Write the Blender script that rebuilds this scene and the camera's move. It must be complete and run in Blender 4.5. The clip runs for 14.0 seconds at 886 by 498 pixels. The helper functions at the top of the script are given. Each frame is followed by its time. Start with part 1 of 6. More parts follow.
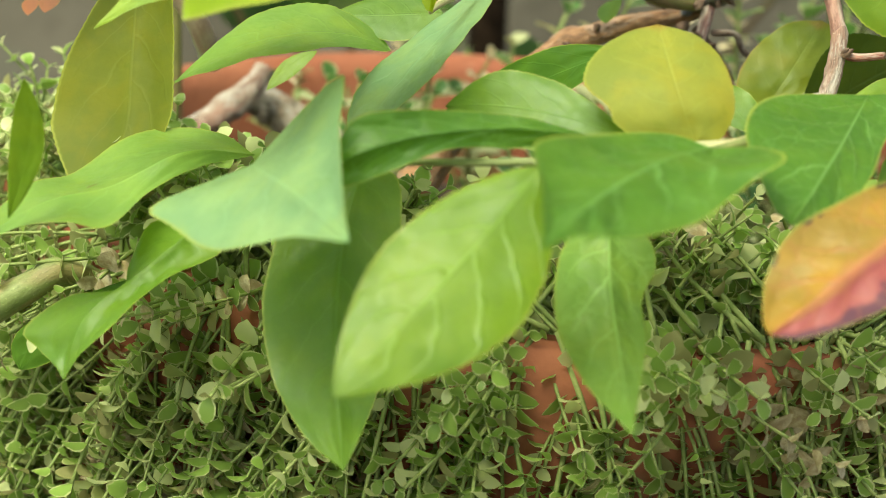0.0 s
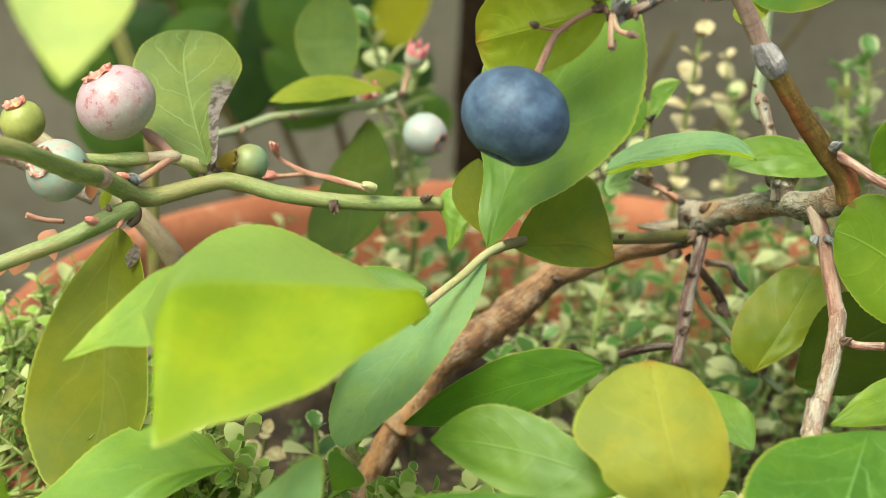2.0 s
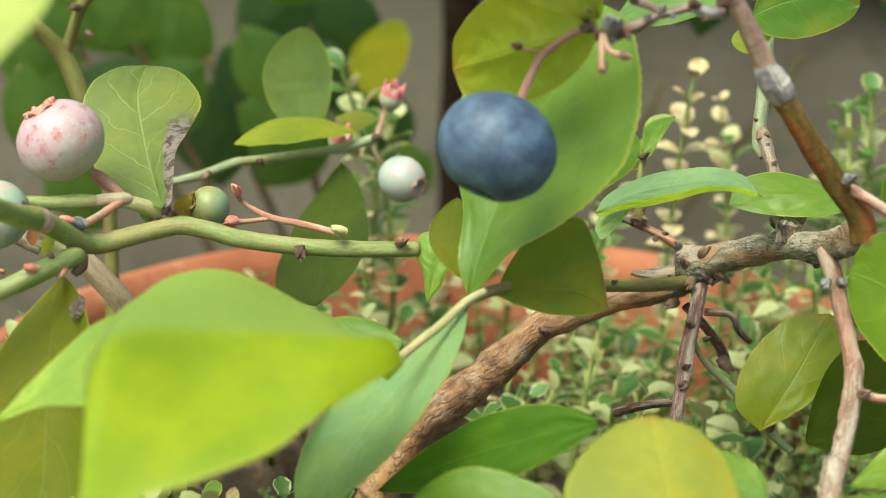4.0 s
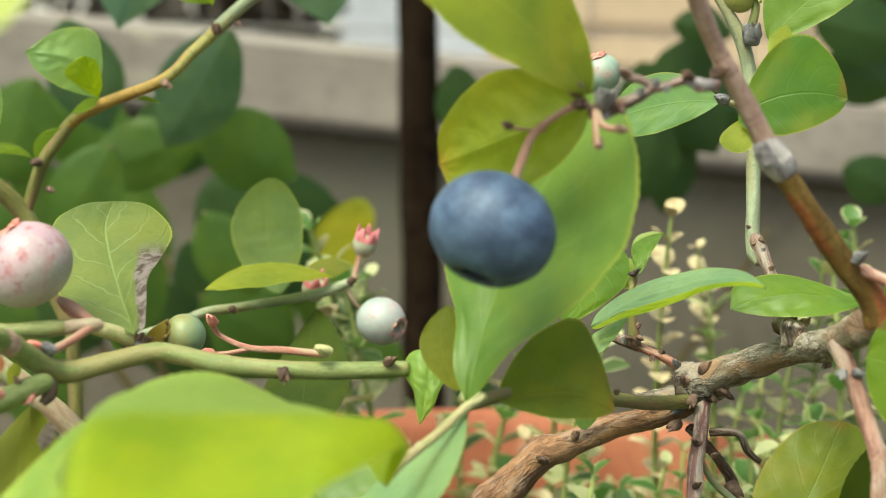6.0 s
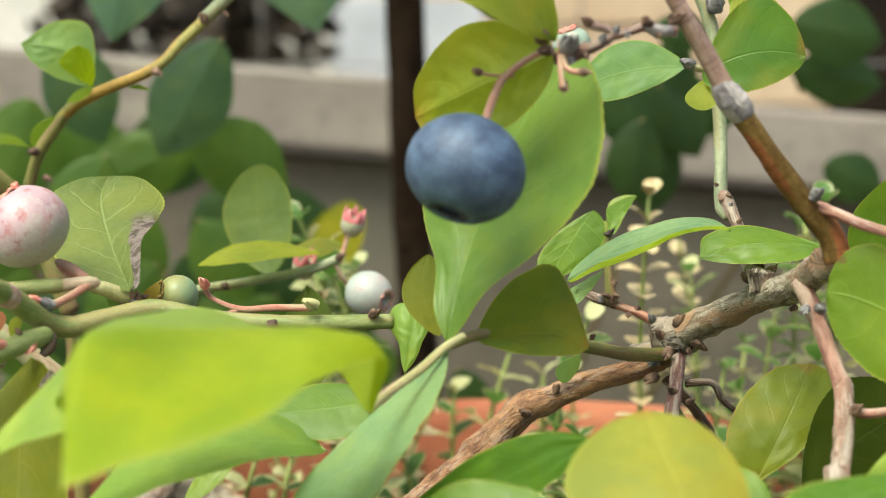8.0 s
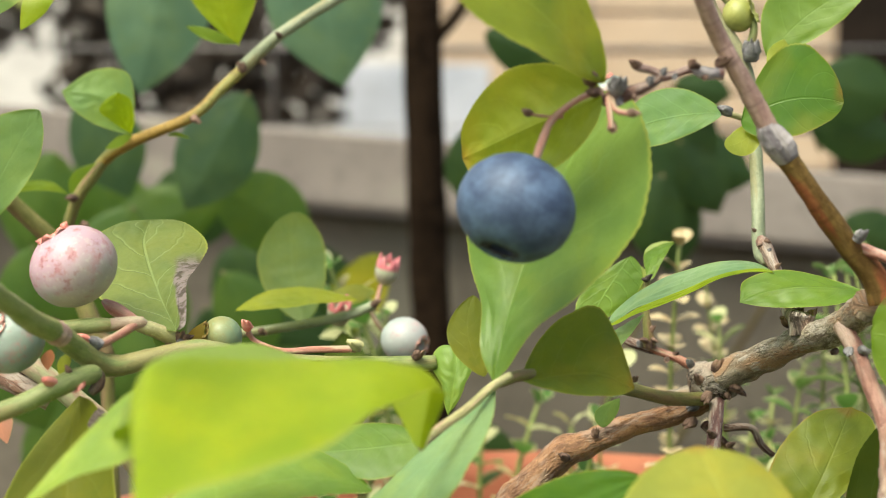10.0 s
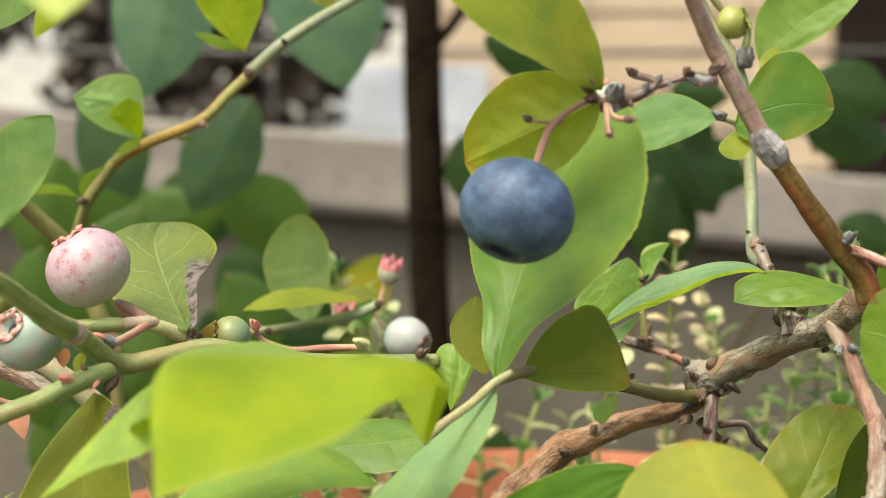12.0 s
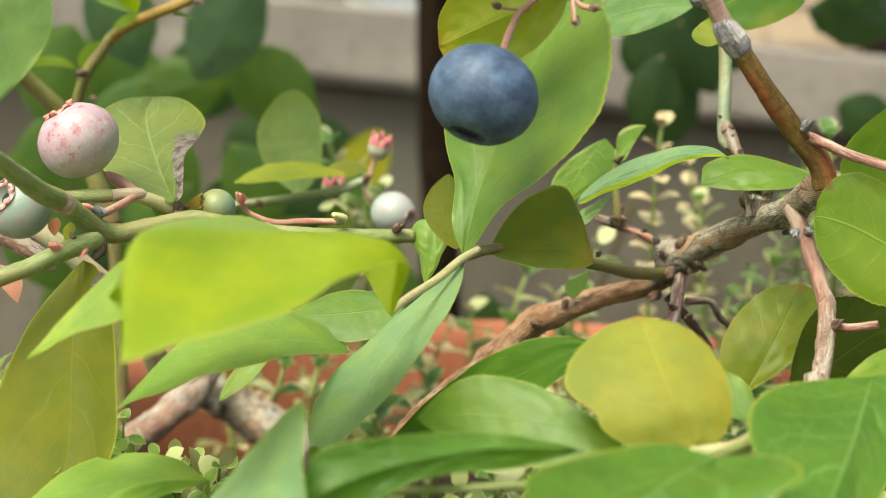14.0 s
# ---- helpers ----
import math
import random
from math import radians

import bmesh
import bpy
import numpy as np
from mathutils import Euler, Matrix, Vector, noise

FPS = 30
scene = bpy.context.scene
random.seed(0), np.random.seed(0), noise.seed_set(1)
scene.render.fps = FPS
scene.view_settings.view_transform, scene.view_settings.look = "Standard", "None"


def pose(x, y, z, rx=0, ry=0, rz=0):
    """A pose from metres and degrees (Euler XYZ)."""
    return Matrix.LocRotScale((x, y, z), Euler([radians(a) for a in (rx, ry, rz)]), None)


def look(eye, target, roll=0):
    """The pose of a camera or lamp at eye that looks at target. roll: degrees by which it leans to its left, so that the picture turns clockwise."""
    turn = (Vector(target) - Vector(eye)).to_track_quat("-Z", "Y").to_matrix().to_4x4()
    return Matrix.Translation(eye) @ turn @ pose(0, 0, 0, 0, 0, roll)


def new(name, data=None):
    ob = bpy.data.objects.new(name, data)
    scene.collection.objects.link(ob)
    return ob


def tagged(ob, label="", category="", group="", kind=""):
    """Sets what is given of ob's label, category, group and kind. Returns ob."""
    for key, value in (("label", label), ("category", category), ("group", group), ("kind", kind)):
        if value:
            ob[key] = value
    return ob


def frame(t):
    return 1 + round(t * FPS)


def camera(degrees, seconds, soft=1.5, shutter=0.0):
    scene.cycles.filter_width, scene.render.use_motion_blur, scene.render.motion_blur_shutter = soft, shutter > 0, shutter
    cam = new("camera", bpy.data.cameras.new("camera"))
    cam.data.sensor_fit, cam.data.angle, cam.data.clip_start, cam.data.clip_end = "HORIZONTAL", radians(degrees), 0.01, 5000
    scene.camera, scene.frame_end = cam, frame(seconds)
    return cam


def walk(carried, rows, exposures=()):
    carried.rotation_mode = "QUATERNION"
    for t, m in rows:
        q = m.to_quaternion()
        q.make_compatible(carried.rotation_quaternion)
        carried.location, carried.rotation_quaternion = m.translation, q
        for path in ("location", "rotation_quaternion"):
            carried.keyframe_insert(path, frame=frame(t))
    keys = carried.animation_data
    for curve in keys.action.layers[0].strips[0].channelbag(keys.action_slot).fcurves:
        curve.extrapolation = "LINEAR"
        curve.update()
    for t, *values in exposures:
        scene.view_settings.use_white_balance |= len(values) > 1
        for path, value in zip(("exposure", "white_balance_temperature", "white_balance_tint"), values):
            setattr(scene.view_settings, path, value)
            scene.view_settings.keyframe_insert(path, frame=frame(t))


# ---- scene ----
cam = camera(31.5, 14.0, soft=0.9)
cam.data.dof.use_dof = True
cam.data.dof.focus_distance = 0.236
cam.data.dof.aperture_fstop = 22.0
PATH = [
    (0, (0.00107, -0.23036, 0.42794), (-0.00596, -0.04009, 0.36672), 4.51),
    (0.5, (0.00410, -0.22580, 0.44593), (-0.00376, -0.03574, 0.38418), 3.87),
    (1, (0.00410, -0.22368, 0.45761), (-0.00310, -0.03415, 0.39415), 3.68),
    (1.5, (0.00427, -0.21562, 0.46837), (-0.00180, -0.02696, 0.40224), 3.82),
    (2, (-0.00261, -0.20556, 0.47527), (-0.00798, -0.01778, 0.40665), 3.99),
    (4.3, (-0.00153, -0.18583, 0.46416), (-0.00523, 0.00611, 0.40808), 3.37),
    (4.5, (-0.00230, -0.18541, 0.46319), (-0.00534, 0.00766, 0.41109), 3.16),
    (5, (-0.00541, -0.18376, 0.45666), (-0.00709, 0.01176, 0.41458), 2.46),
    (5.5, (-0.00656, -0.18120, 0.44953), (-0.00683, 0.01575, 0.41471), 1.87),
    (6, (-0.00601, -0.17987, 0.44503), (-0.00564, 0.01784, 0.41485), 1.22),
    (6.5, (-0.00531, -0.17919, 0.44174), (-0.00461, 0.01890, 0.41413), 0.58),
    (7, (-0.00572, -0.18345, 0.44233), (-0.00483, 0.01485, 0.41633), 0.07),
    (7.2, (-0.00239, -0.18931, 0.44046), (-0.00184, 0.00902, 0.41470), -0.18),
    (9.5, (-0.00766, -0.19291, 0.43097), (-0.00763, 0.00619, 0.41203), -0.13),
    (10, (-0.00893, -0.19384, 0.43066), (-0.00900, 0.00550, 0.41445), -0.00),
    (10.5, (-0.00853, -0.19546, 0.43070), (-0.00864, 0.00404, 0.41662), 0.02),
    (11, (-0.00884, -0.19624, 0.43038), (-0.00884, 0.00328, 0.41643), 0.00),
    (11.5, (-0.00897, -0.20007, 0.43231), (-0.00902, -0.00067, 0.41677), -0.10),
    (12, (-0.00960, -0.20099, 0.43123), (-0.00945, -0.00164, 0.41521), -0.04),
    (12.5, (-0.00992, -0.20301, 0.43152), (-0.00994, -0.00387, 0.41301), 0.08),
    (13, (-0.00626, -0.20909, 0.43385), (-0.00693, -0.01062, 0.40916), 0.51),
    (13.2, (-0.00470, -0.20983, 0.43327), (-0.00663, -0.01162, 0.40667), 0.60),
    (13.5, (-0.00365, -0.20854, 0.43301), (-0.00555, -0.01077, 0.40329), 0.93),
    (14, (-0.00214, -0.21057, 0.43376), (-0.00489, -0.01325, 0.40119), 0.92),
]
walk(cam, [(t, look(eye, target, roll)) for t, eye, target, roll in PATH], [(0, 1.15, 6650, -13), (1, 1.1, 6600, -11), (2, 1.1, 6600, -13), (5, 1.08, 6550, -11), (9.5, 1.12, 6600, -1), (12.5, 1.09, 6650, 0), (14, 1.12, 6700, -5)])

# ---- light: bright open shade, soft sun through thin cloud ----
SUN_ELEVATION, SUN_TURN = 61.0, 218.0
world = bpy.data.worlds.new("sky")
scene.world = world
world.use_nodes = True
sky = world.node_tree.nodes.new("ShaderNodeTexSky")
sky.sky_type, sky.sun_disc = "NISHITA", False
sky.sun_elevation, sky.sun_rotation = radians(SUN_ELEVATION), radians(SUN_TURN)
sky.dust_density, sky.air_density = 6.0, 0.8
back = world.node_tree.nodes["Background"]
back.inputs[1].default_value = 0.115
world.node_tree.links.new(sky.outputs[0], back.inputs[0])
sun = new("sun", bpy.data.lights.new("sun", "SUN"))
sun.data.energy, sun.data.angle, sun.data.color = 2.1, radians(38), (1.0, 0.94, 0.81)
a, e = radians(SUN_TURN), radians(SUN_ELEVATION)
sun.matrix_world = look((math.sin(a) * math.cos(e), math.cos(a) * math.cos(e), math.sin(e)), (0, 0, 0))


# ---- materials ----
def node(tree, kind, ins=None, **props):
    n = tree.nodes.new("ShaderNode" + kind)
    if "operation" in props:
        n.operation = props["operation"]
    if "feature" in props:
        n.feature = props["feature"]
    if "data_type" in props:
        n.data_type = props["data_type"]
    if "interpolation_type" in props:
        n.interpolation_type = props["interpolation_type"]
    if "uv_map" in props:
        n.uv_map = props["uv_map"]
    if "noise_dimensions" in props:
        n.noise_dimensions = props["noise_dimensions"]
    for key, value in (ins or {}).items():
        if isinstance(value, bpy.types.NodeSocket):
            tree.links.new(value, n.inputs[key])
        else:
            n.inputs[key].default_value = value
    return n


def math_(tree, op, x, y=0.5, z=0.0):
    return node(tree, "Math", {0: x, 1: y, 2: z}, operation=op).outputs[0]


def ramp(tree, x, low, high, lo=0.0, hi=1.0):
    """x from low..high to lo..hi, clamped and eased."""
    n = node(tree, "MapRange", {0: x, 1: low, 2: high, 3: lo, 4: hi}, interpolation_type="SMOOTHSTEP")
    return n.outputs[0]


def mix(tree, fac, x, y):
    n = node(tree, "Mix", {0: fac}, data_type="RGBA")
    for key, value in ((6, x), (7, y)):
        if isinstance(value, bpy.types.NodeSocket):
            tree.links.new(value, n.inputs[key])
        else:
            n.inputs[key].default_value = (*value[:3], 1)
    return n.outputs[2]


def noise_(tree, vector, scale, detail=3.0, rough=0.55, out="Fac"):
    return node(tree, "TexNoise", {"Vector": vector, "Scale": scale, "Detail": detail, "Roughness": rough}).outputs[out]


def start(name):
    m = bpy.data.materials.new(name)
    m.use_nodes = True
    t = m.node_tree
    t.nodes.clear()
    return m, t, node(t, "TexCoord").outputs["Object"]


def finish(tree, shader):
    node(tree, "OutputMaterial", {"Surface": shader})


def plain(name, dark, light, scale=300.0, rough=0.6, bump=0.3, spots=None, fine=5.0, metal=0.0, height=0.0005, gloss=0.5):
    """A surface mottled at two scales, with fine relief."""
    m, t, co = start(name)
    big, small = noise_(t, co, scale, 4), noise_(t, co, scale * fine, 3)
    col = mix(t, ramp(t, big, 0.3, 0.7), dark, light)
    col = mix(t, math_(t, "MULTIPLY", ramp(t, small, 0.45, 0.75), 0.35), col, [c * 0.6 for c in dark])
    if spots:
        col = mix(t, ramp(t, noise_(t, co, scale * 1.7, 2), 0.58, 0.68), col, spots)
    b = node(t, "Bump", {"Strength": bump, "Distance": height, "Height": math_(t, "ADD", big, small)})
    s = node(t, "BsdfPrincipled", {"Base Color": col, "Roughness": rough, "Metallic": metal, "Specular IOR Level": gloss, "Normal": b.outputs[0]})
    finish(t, s.outputs[0])
    return m


LEAF = {  # blade, glow of the light that passes
    "fresh": ((0.165, 0.27, 0.018), (0.36, 0.54, 0.012)),
    "green": ((0.135, 0.245, 0.024), (0.30, 0.50, 0.012)),
    "deepgreen": ((0.095, 0.205, 0.02), (0.19, 0.42, 0.01)),
    "deep": ((0.085, 0.185, 0.016), (0.17, 0.37, 0.008)),
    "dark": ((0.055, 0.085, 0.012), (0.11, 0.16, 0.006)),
    "pale": ((0.20, 0.33, 0.10), (0.30, 0.52, 0.05)),
    "bluegreen": ((0.155, 0.295, 0.085), (0.25, 0.48, 0.05)),
    "olive": ((0.18, 0.205, 0.022), (0.38, 0.41, 0.008)),
    "dull": ((0.20, 0.215, 0.05), (0.34, 0.34, 0.015)),
    "yellowgreen": ((0.24, 0.29, 0.022), (0.48, 0.54, 0.008)),
    "lime": ((0.28, 0.39, 0.015), (0.58, 0.74, 0.008)),
    "yellow": ((0.30, 0.32, 0.058), (0.43, 0.45, 0.045)),
    "orange": ((0.42, 0.25, 0.04), (0.46, 0.22, 0.03)),
    "sage": ((0.165, 0.22, 0.055), (0.31, 0.40, 0.035)),
    "light": ((0.185, 0.31, 0.058), (0.37, 0.56, 0.035)),
    "straw": ((0.33, 0.38, 0.09), (0.60, 0.68, 0.08)),
    "milky": ((0.42, 0.50, 0.16), (0.78, 0.92, 0.20)),
    # bluish light on the shrub's top leaves, put into the colour
    "teal": ((0.14, 0.245, 0.15), (0.22, 0.42, 0.17)),
    "spring": ((0.24, 0.38, 0.075), (0.47, 0.70, 0.06)),
    "coral": ((0.58, 0.25, 0.16), (0.66, 0.32, 0.16)),
    "lime_sheen": ((0.31, 0.41, 0.012), (0.66, 0.78, 0.006)),
    "sulphur": ((0.30, 0.31, 0.02), (0.44, 0.45, 0.01)),
    "frost": ((0.28, 0.44, 0.205), (0.44, 0.66, 0.20)),
    # shade, shade2 and dusk: shrub leaf greens with the shade mixed in
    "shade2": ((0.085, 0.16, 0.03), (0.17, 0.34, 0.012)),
    "limegold": ((0.20, 0.255, 0.02), (0.42, 0.48, 0.012)),
    "jade": ((0.135, 0.21, 0.055), (0.27, 0.38, 0.035)),
    "limepale": ((0.30, 0.42, 0.08), (0.62, 0.76, 0.06)),
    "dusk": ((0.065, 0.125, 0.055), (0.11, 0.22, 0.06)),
    "husk": ((0.33, 0.25, 0.05), (0.46, 0.34, 0.06)),
    "bronze": ((0.165, 0.188, 0.016), (0.31, 0.34, 0.008)),
    "mottled": ((0.165, 0.215, 0.03), (0.34, 0.42, 0.02)),
    "scab": ((0.20, 0.155, 0.135), (0.16, 0.12, 0.10)),
    "glaucous": ((0.235, 0.385, 0.20), (0.30, 0.48, 0.22)),
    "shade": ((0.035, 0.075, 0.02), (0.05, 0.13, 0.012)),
}
CACHE = {}


MATT = ("yellow", "bronze", "dark", "mottled", "scab")  # ageing leaves that have lost their wax


def leaf_material(kind, red=0.0, spots=0, veins=0.45, bite=0):
    """A leaf's skin: midrib, side veins that arch to the tip, a net between them, pale rim, specks and a translucent body."""
    key = (kind, red, spots, veins, bite)
    if key in CACHE:
        return CACHE[key]
    strong = veins > 0.45
    m, t, co = start("leaf_" + kind)
    uv = node(t, "SeparateXYZ", {0: node(t, "UVMap", uv_map="blade").outputs[0]})
    u, v = uv.outputs[0], uv.outputs[1]
    across = math_(t, "MULTIPLY_ADD", u, 2.0, -1.0)
    side = math_(t, "ABSOLUTE", across)
    warp = noise_(t, co, 160, 2)
    wander = math_(t, "MULTIPLY", math_(t, "SUBTRACT", noise_(t, co, 110, 3), 0.5), 0.22)
    mid = ramp(t, side, 0.035, 0.008)
    slant = math_(t, "ADD", math_(t, "MULTIPLY_ADD", math_(t, "POWER", side, 1.35), -0.30, v), wander)
    slant = math_(t, "MULTIPLY_ADD", math_(t, "GREATER_THAN", across, 0.0), 0.07, slant)
    step = math_(t, "ABSOLUTE", math_(t, "SUBTRACT", math_(t, "FRACT", math_(t, "MULTIPLY", slant, 5.5)), 0.5))
    lateral = math_(t, "MULTIPLY", ramp(t, step, 0.045 if strong else 0.040, 0.012), ramp(t, side, 0.9, 0.45, 0.2, 1.0))
    bent = node(t, "VectorMath", {0: co, 1: node(t, "VectorMath", {0: noise_(t, co, 260, 3, out="Color"), 1: (0.0035, 0.0035, 0.0035)}, operation="MULTIPLY").outputs[0]}, operation="ADD").outputs[0]
    cell = node(t, "TexVoronoi", {"Vector": bent, "Scale": 270.0, "Randomness": 0.9}, feature="DISTANCE_TO_EDGE").outputs["Distance"]
    net = math_(t, "MULTIPLY", ramp(t, cell, 0.065 if strong else 0.05, 0.012), ramp(t, noise_(t, co, 130, 2), 0.36, 0.6, 0.25, 1.0))
    small_cell = node(t, "TexVoronoi", {"Vector": bent, "Scale": 850.0, "Randomness": 1.0}, feature="DISTANCE_TO_EDGE").outputs["Distance"]
    fine_net = ramp(t, small_cell, 0.12, 0.0)
    vein = math_(t, "MAXIMUM", mid, math_(t, "MAXIMUM", math_(t, "MULTIPLY", lateral, 0.85), math_(t, "MULTIPLY", net, 0.35 if veins > 0.55 else 0.15)))
    blade, glow = LEAF[kind]
    big, small = noise_(t, co, 90, 3), noise_(t, co, 900, 3)
    col = mix(t, ramp(t, big, 0.35, 0.7), [c * k for c, k in zip(blade, (0.80, 0.85, 0.85))], [c * k for c, k in zip(blade, (1.22, 1.13, 1.0))])
    col = mix(t, math_(t, "MULTIPLY", ramp(t, small, 0.5, 0.8), 0.2), col, [c * 0.65 for c in blade])
    col = mix(t, math_(t, "MULTIPLY", ramp(t, noise_(t, co, 150, 4, 0.6), 0.48, 0.68), 0.4), col, (blade[0] * 1.4, blade[1] * 1.12, blade[2] * 0.6))
    col = mix(t, math_(t, "MULTIPLY", ramp(t, noise_(t, co, 330, 3, 0.6), 0.63, 0.70), 0.35), col, (blade[0] * 0.62, blade[1] * 0.78, blade[2] * 0.5))
    # sky sheen on the folded leaf's far half, put into its colour
    if kind == "lime_sheen":
        col = mix(t, ramp(t, u, 0.53, 0.45, 0.0, 0.85), col, (0.30, 0.43, 0.11))
    if kind == "orange":
        stain = math_(t, "ADD", u, math_(t, "MULTIPLY", math_(t, "SUBTRACT", noise_(t, co, 70, 4, 0.65), 0.5), 0.35))
        col = mix(t, ramp(t, stain, 0.38, 0.50), col, (0.50, 0.22, 0.08))
        col = mix(t, ramp(t, stain, 0.48, 0.60), col, (0.40, 0.10, 0.10))
        col = mix(t, ramp(t, math_(t, "ADD", u, math_(t, "MULTIPLY", math_(t, "SUBTRACT", noise_(t, co, 260, 3), 0.5), 0.5)), 0.76, 0.84), col, (0.13, 0.05, 0.08))
        col = mix(t, ramp(t, math_(t, "MULTIPLY", ramp(t, noise_(t, co, 190, 3), 0.45, 0.55), ramp(t, u, 0.07, 0.01)), 0.3, 0.6), col, (0.05, 0.02, 0.02))
        line = (0.50, 0.16, 0.07)
    else:
        line = [min(1, c * (1.75 if strong else 1.4) + (0.08 if strong else 0.03)) for c in blade]
    col = mix(t, math_(t, "MULTIPLY", fine_net, 0.10), col, [c * 0.6 for c in blade])
    col = mix(t, math_(t, "MULTIPLY", vein, veins), col, line)
    rim = ramp(t, side, 0.955, 0.985)
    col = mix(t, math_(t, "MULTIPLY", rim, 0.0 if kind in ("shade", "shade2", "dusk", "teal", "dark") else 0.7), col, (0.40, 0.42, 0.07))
    speck = node(t, "TexVoronoi", {"Vector": bent, "Scale": 75.0})
    chosen = math_(t, "GREATER_THAN", node(t, "SeparateXYZ", {0: speck.outputs["Color"]}).outputs[0], 0.3 if spots else 0.82)
    col = mix(t, math_(t, "MULTIPLY", math_(t, "MULTIPLY", ramp(t, speck.outputs["Distance"], 0.075, 0.045), chosen), 0.8), col, (0.15, 0.06, 0.02))
    if red:
        tip = math_(t, "MULTIPLY", math_(t, "MAXIMUM", ramp(t, v, 0.88, 1.0), math_(t, "MULTIPLY", rim, 0.4)), ramp(t, noise_(t, co, 130, 2), 0.4, 0.62))
        col = mix(t, math_(t, "MULTIPLY", tip, min(1.0, red * 2)), col, (0.45, 0.07, 0.03))
        col = mix(t, math_(t, "MULTIPLY", ramp(t, noise_(t, co, 75, 2), 0.55, 0.75), red), col, (0.42, 0.30, 0.03))
    if bite:
        dead = ramp(t, math_(t, "ADD", u, math_(t, "MULTIPLY", warp, 0.2)), 0.84, 0.91)
        dead = math_(t, "MULTIPLY", dead, ramp(t, v, 0.62, 0.48))
        ash = mix(t, ramp(t, noise_(t, co, 900, 2), 0.4, 0.6), (0.07, 0.045, 0.045), (0.29, 0.235, 0.225))
        col = mix(t, dead, col, ash)
    dent = math_(t, "MAXIMUM", mid, math_(t, "MAXIMUM", math_(t, "MULTIPLY", ramp(t, step, 0.09, 0.0), 0.6 if strong else 0.25), math_(t, "MULTIPLY", ramp(t, cell, 0.13, 0.0), 0.4 if veins > 0.55 else 0.08)))
    relief = math_(t, "ADD", math_(t, "MULTIPLY", dent, -0.55), math_(t, "MULTIPLY", small, 0.18))
    b = node(t, "Bump", {"Strength": 0.5 if strong else 0.3, "Distance": 0.0004, "Height": relief})
    s = node(t, "BsdfPrincipled", {"Base Color": col, "Roughness": 0.55 if kind in MATT else ramp(t, small, 0.3, 0.7, 0.38, 0.54), "Specular IOR Level": 0.2 if kind in MATT else 0.5, "Normal": b.outputs[0]})
    tr = node(t, "BsdfTranslucent", {"Color": mix(t, 0.9 if kind == "orange" else 0.45, (*glow, 1), col), "Normal": b.outputs[0]})
    mx = node(t, "MixShader", {0: 0.45, 1: s.outputs[0], 2: tr.outputs[0]})
    finish(t, mx.outputs[0])
    CACHE[key] = m
    return m


def bark_material(name, dark, light, patch, crack=0.5, smooth=0.6, ring=0.0, scaly=True, grey=0.75):
    """Bark with flakes drawn out along the stem, patches of a second colour and dark cracks."""
    m, t, co = start(name)
    uv = node(t, "SeparateXYZ", {0: node(t, "UVMap", uv_map="blade").outputs[0]})
    turn = math_(t, "MULTIPLY", uv.outputs[0], 2 * math.pi)
    along = uv.outputs[1]
    grain = node(t, "CombineXYZ", {0: math_(t, "MULTIPLY", math_(t, "COSINE", turn), 0.0022), 1: math_(t, "MULTIPLY", math_(t, "SINE", turn), 0.0022), 2: math_(t, "MULTIPLY", along, 0.34)}).outputs[0]
    big = noise_(t, grain, 420, 5, 0.65)
    flake = math_(t, "ABSOLUTE", math_(t, "SUBTRACT", noise_(t, grain, 560, 4, 0.6), 0.5))
    fine = noise_(t, grain, 3200, 4, 0.65)
    speck = noise_(t, co, 2600, 2)
    col = mix(t, ramp(t, big, 0.38, 0.62), dark, light)
    col = mix(t, ramp(t, noise_(t, grain, 150, 3), 0.46, 0.56), col, patch)
    if crack > 0.15 and scaly:  # thin weathered scales over the smooth skin
        scale = math_(t, "MULTIPLY", ramp(t, noise_(t, grain, 700, 5, 0.7), 0.50, 0.56), ramp(t, noise_(t, co, 95, 3), 0.36, 0.50))
        col = mix(t, math_(t, "MULTIPLY", scale, grey), col, [0.35 * a + 0.65 * b for a, b in zip(light, (0.47, 0.43, 0.38))])
    col = mix(t, math_(t, "MULTIPLY", ramp(t, flake, 0.030, 0.008), math_(t, "MULTIPLY", ramp(t, noise_(t, co, 140, 3), 0.40, 0.62), crack)), col, [c * 0.35 for c in dark])
    col = mix(t, math_(t, "MULTIPLY", ramp(t, fine, 0.48, 0.7), 0.45), col, [c * 0.5 for c in dark])
    col = mix(t, math_(t, "MULTIPLY", ramp(t, speck, 0.62, 0.7), 0.5), col, [min(1, c * 1.5) for c in light])
    if ring:
        band = node(t, "TexNoise", {"W": along, "Scale": 900.0, "Detail": 2.0}, noise_dimensions="1D").outputs["Fac"]
        col = mix(t, math_(t, "MULTIPLY", ramp(t, band, 0.55, 0.68), ring), col, [c * 0.55 for c in dark])
    h = math_(t, "ADD", math_(t, "MULTIPLY", ramp(t, flake, 0.0, 0.05), crack), math_(t, "MULTIPLY", fine, 0.5))
    b = node(t, "Bump", {"Strength": 0.8, "Distance": 0.0006 if crack > 0.3 else 0.0003, "Height": h})
    s = node(t, "BsdfPrincipled", {"Base Color": col, "Roughness": smooth, "Specular IOR Level": 0.05 if not scaly else 0.3 if crack > 0.3 else 0.45, "Normal": b.outputs[0]})
    finish(t, s.outputs[0])
    return m


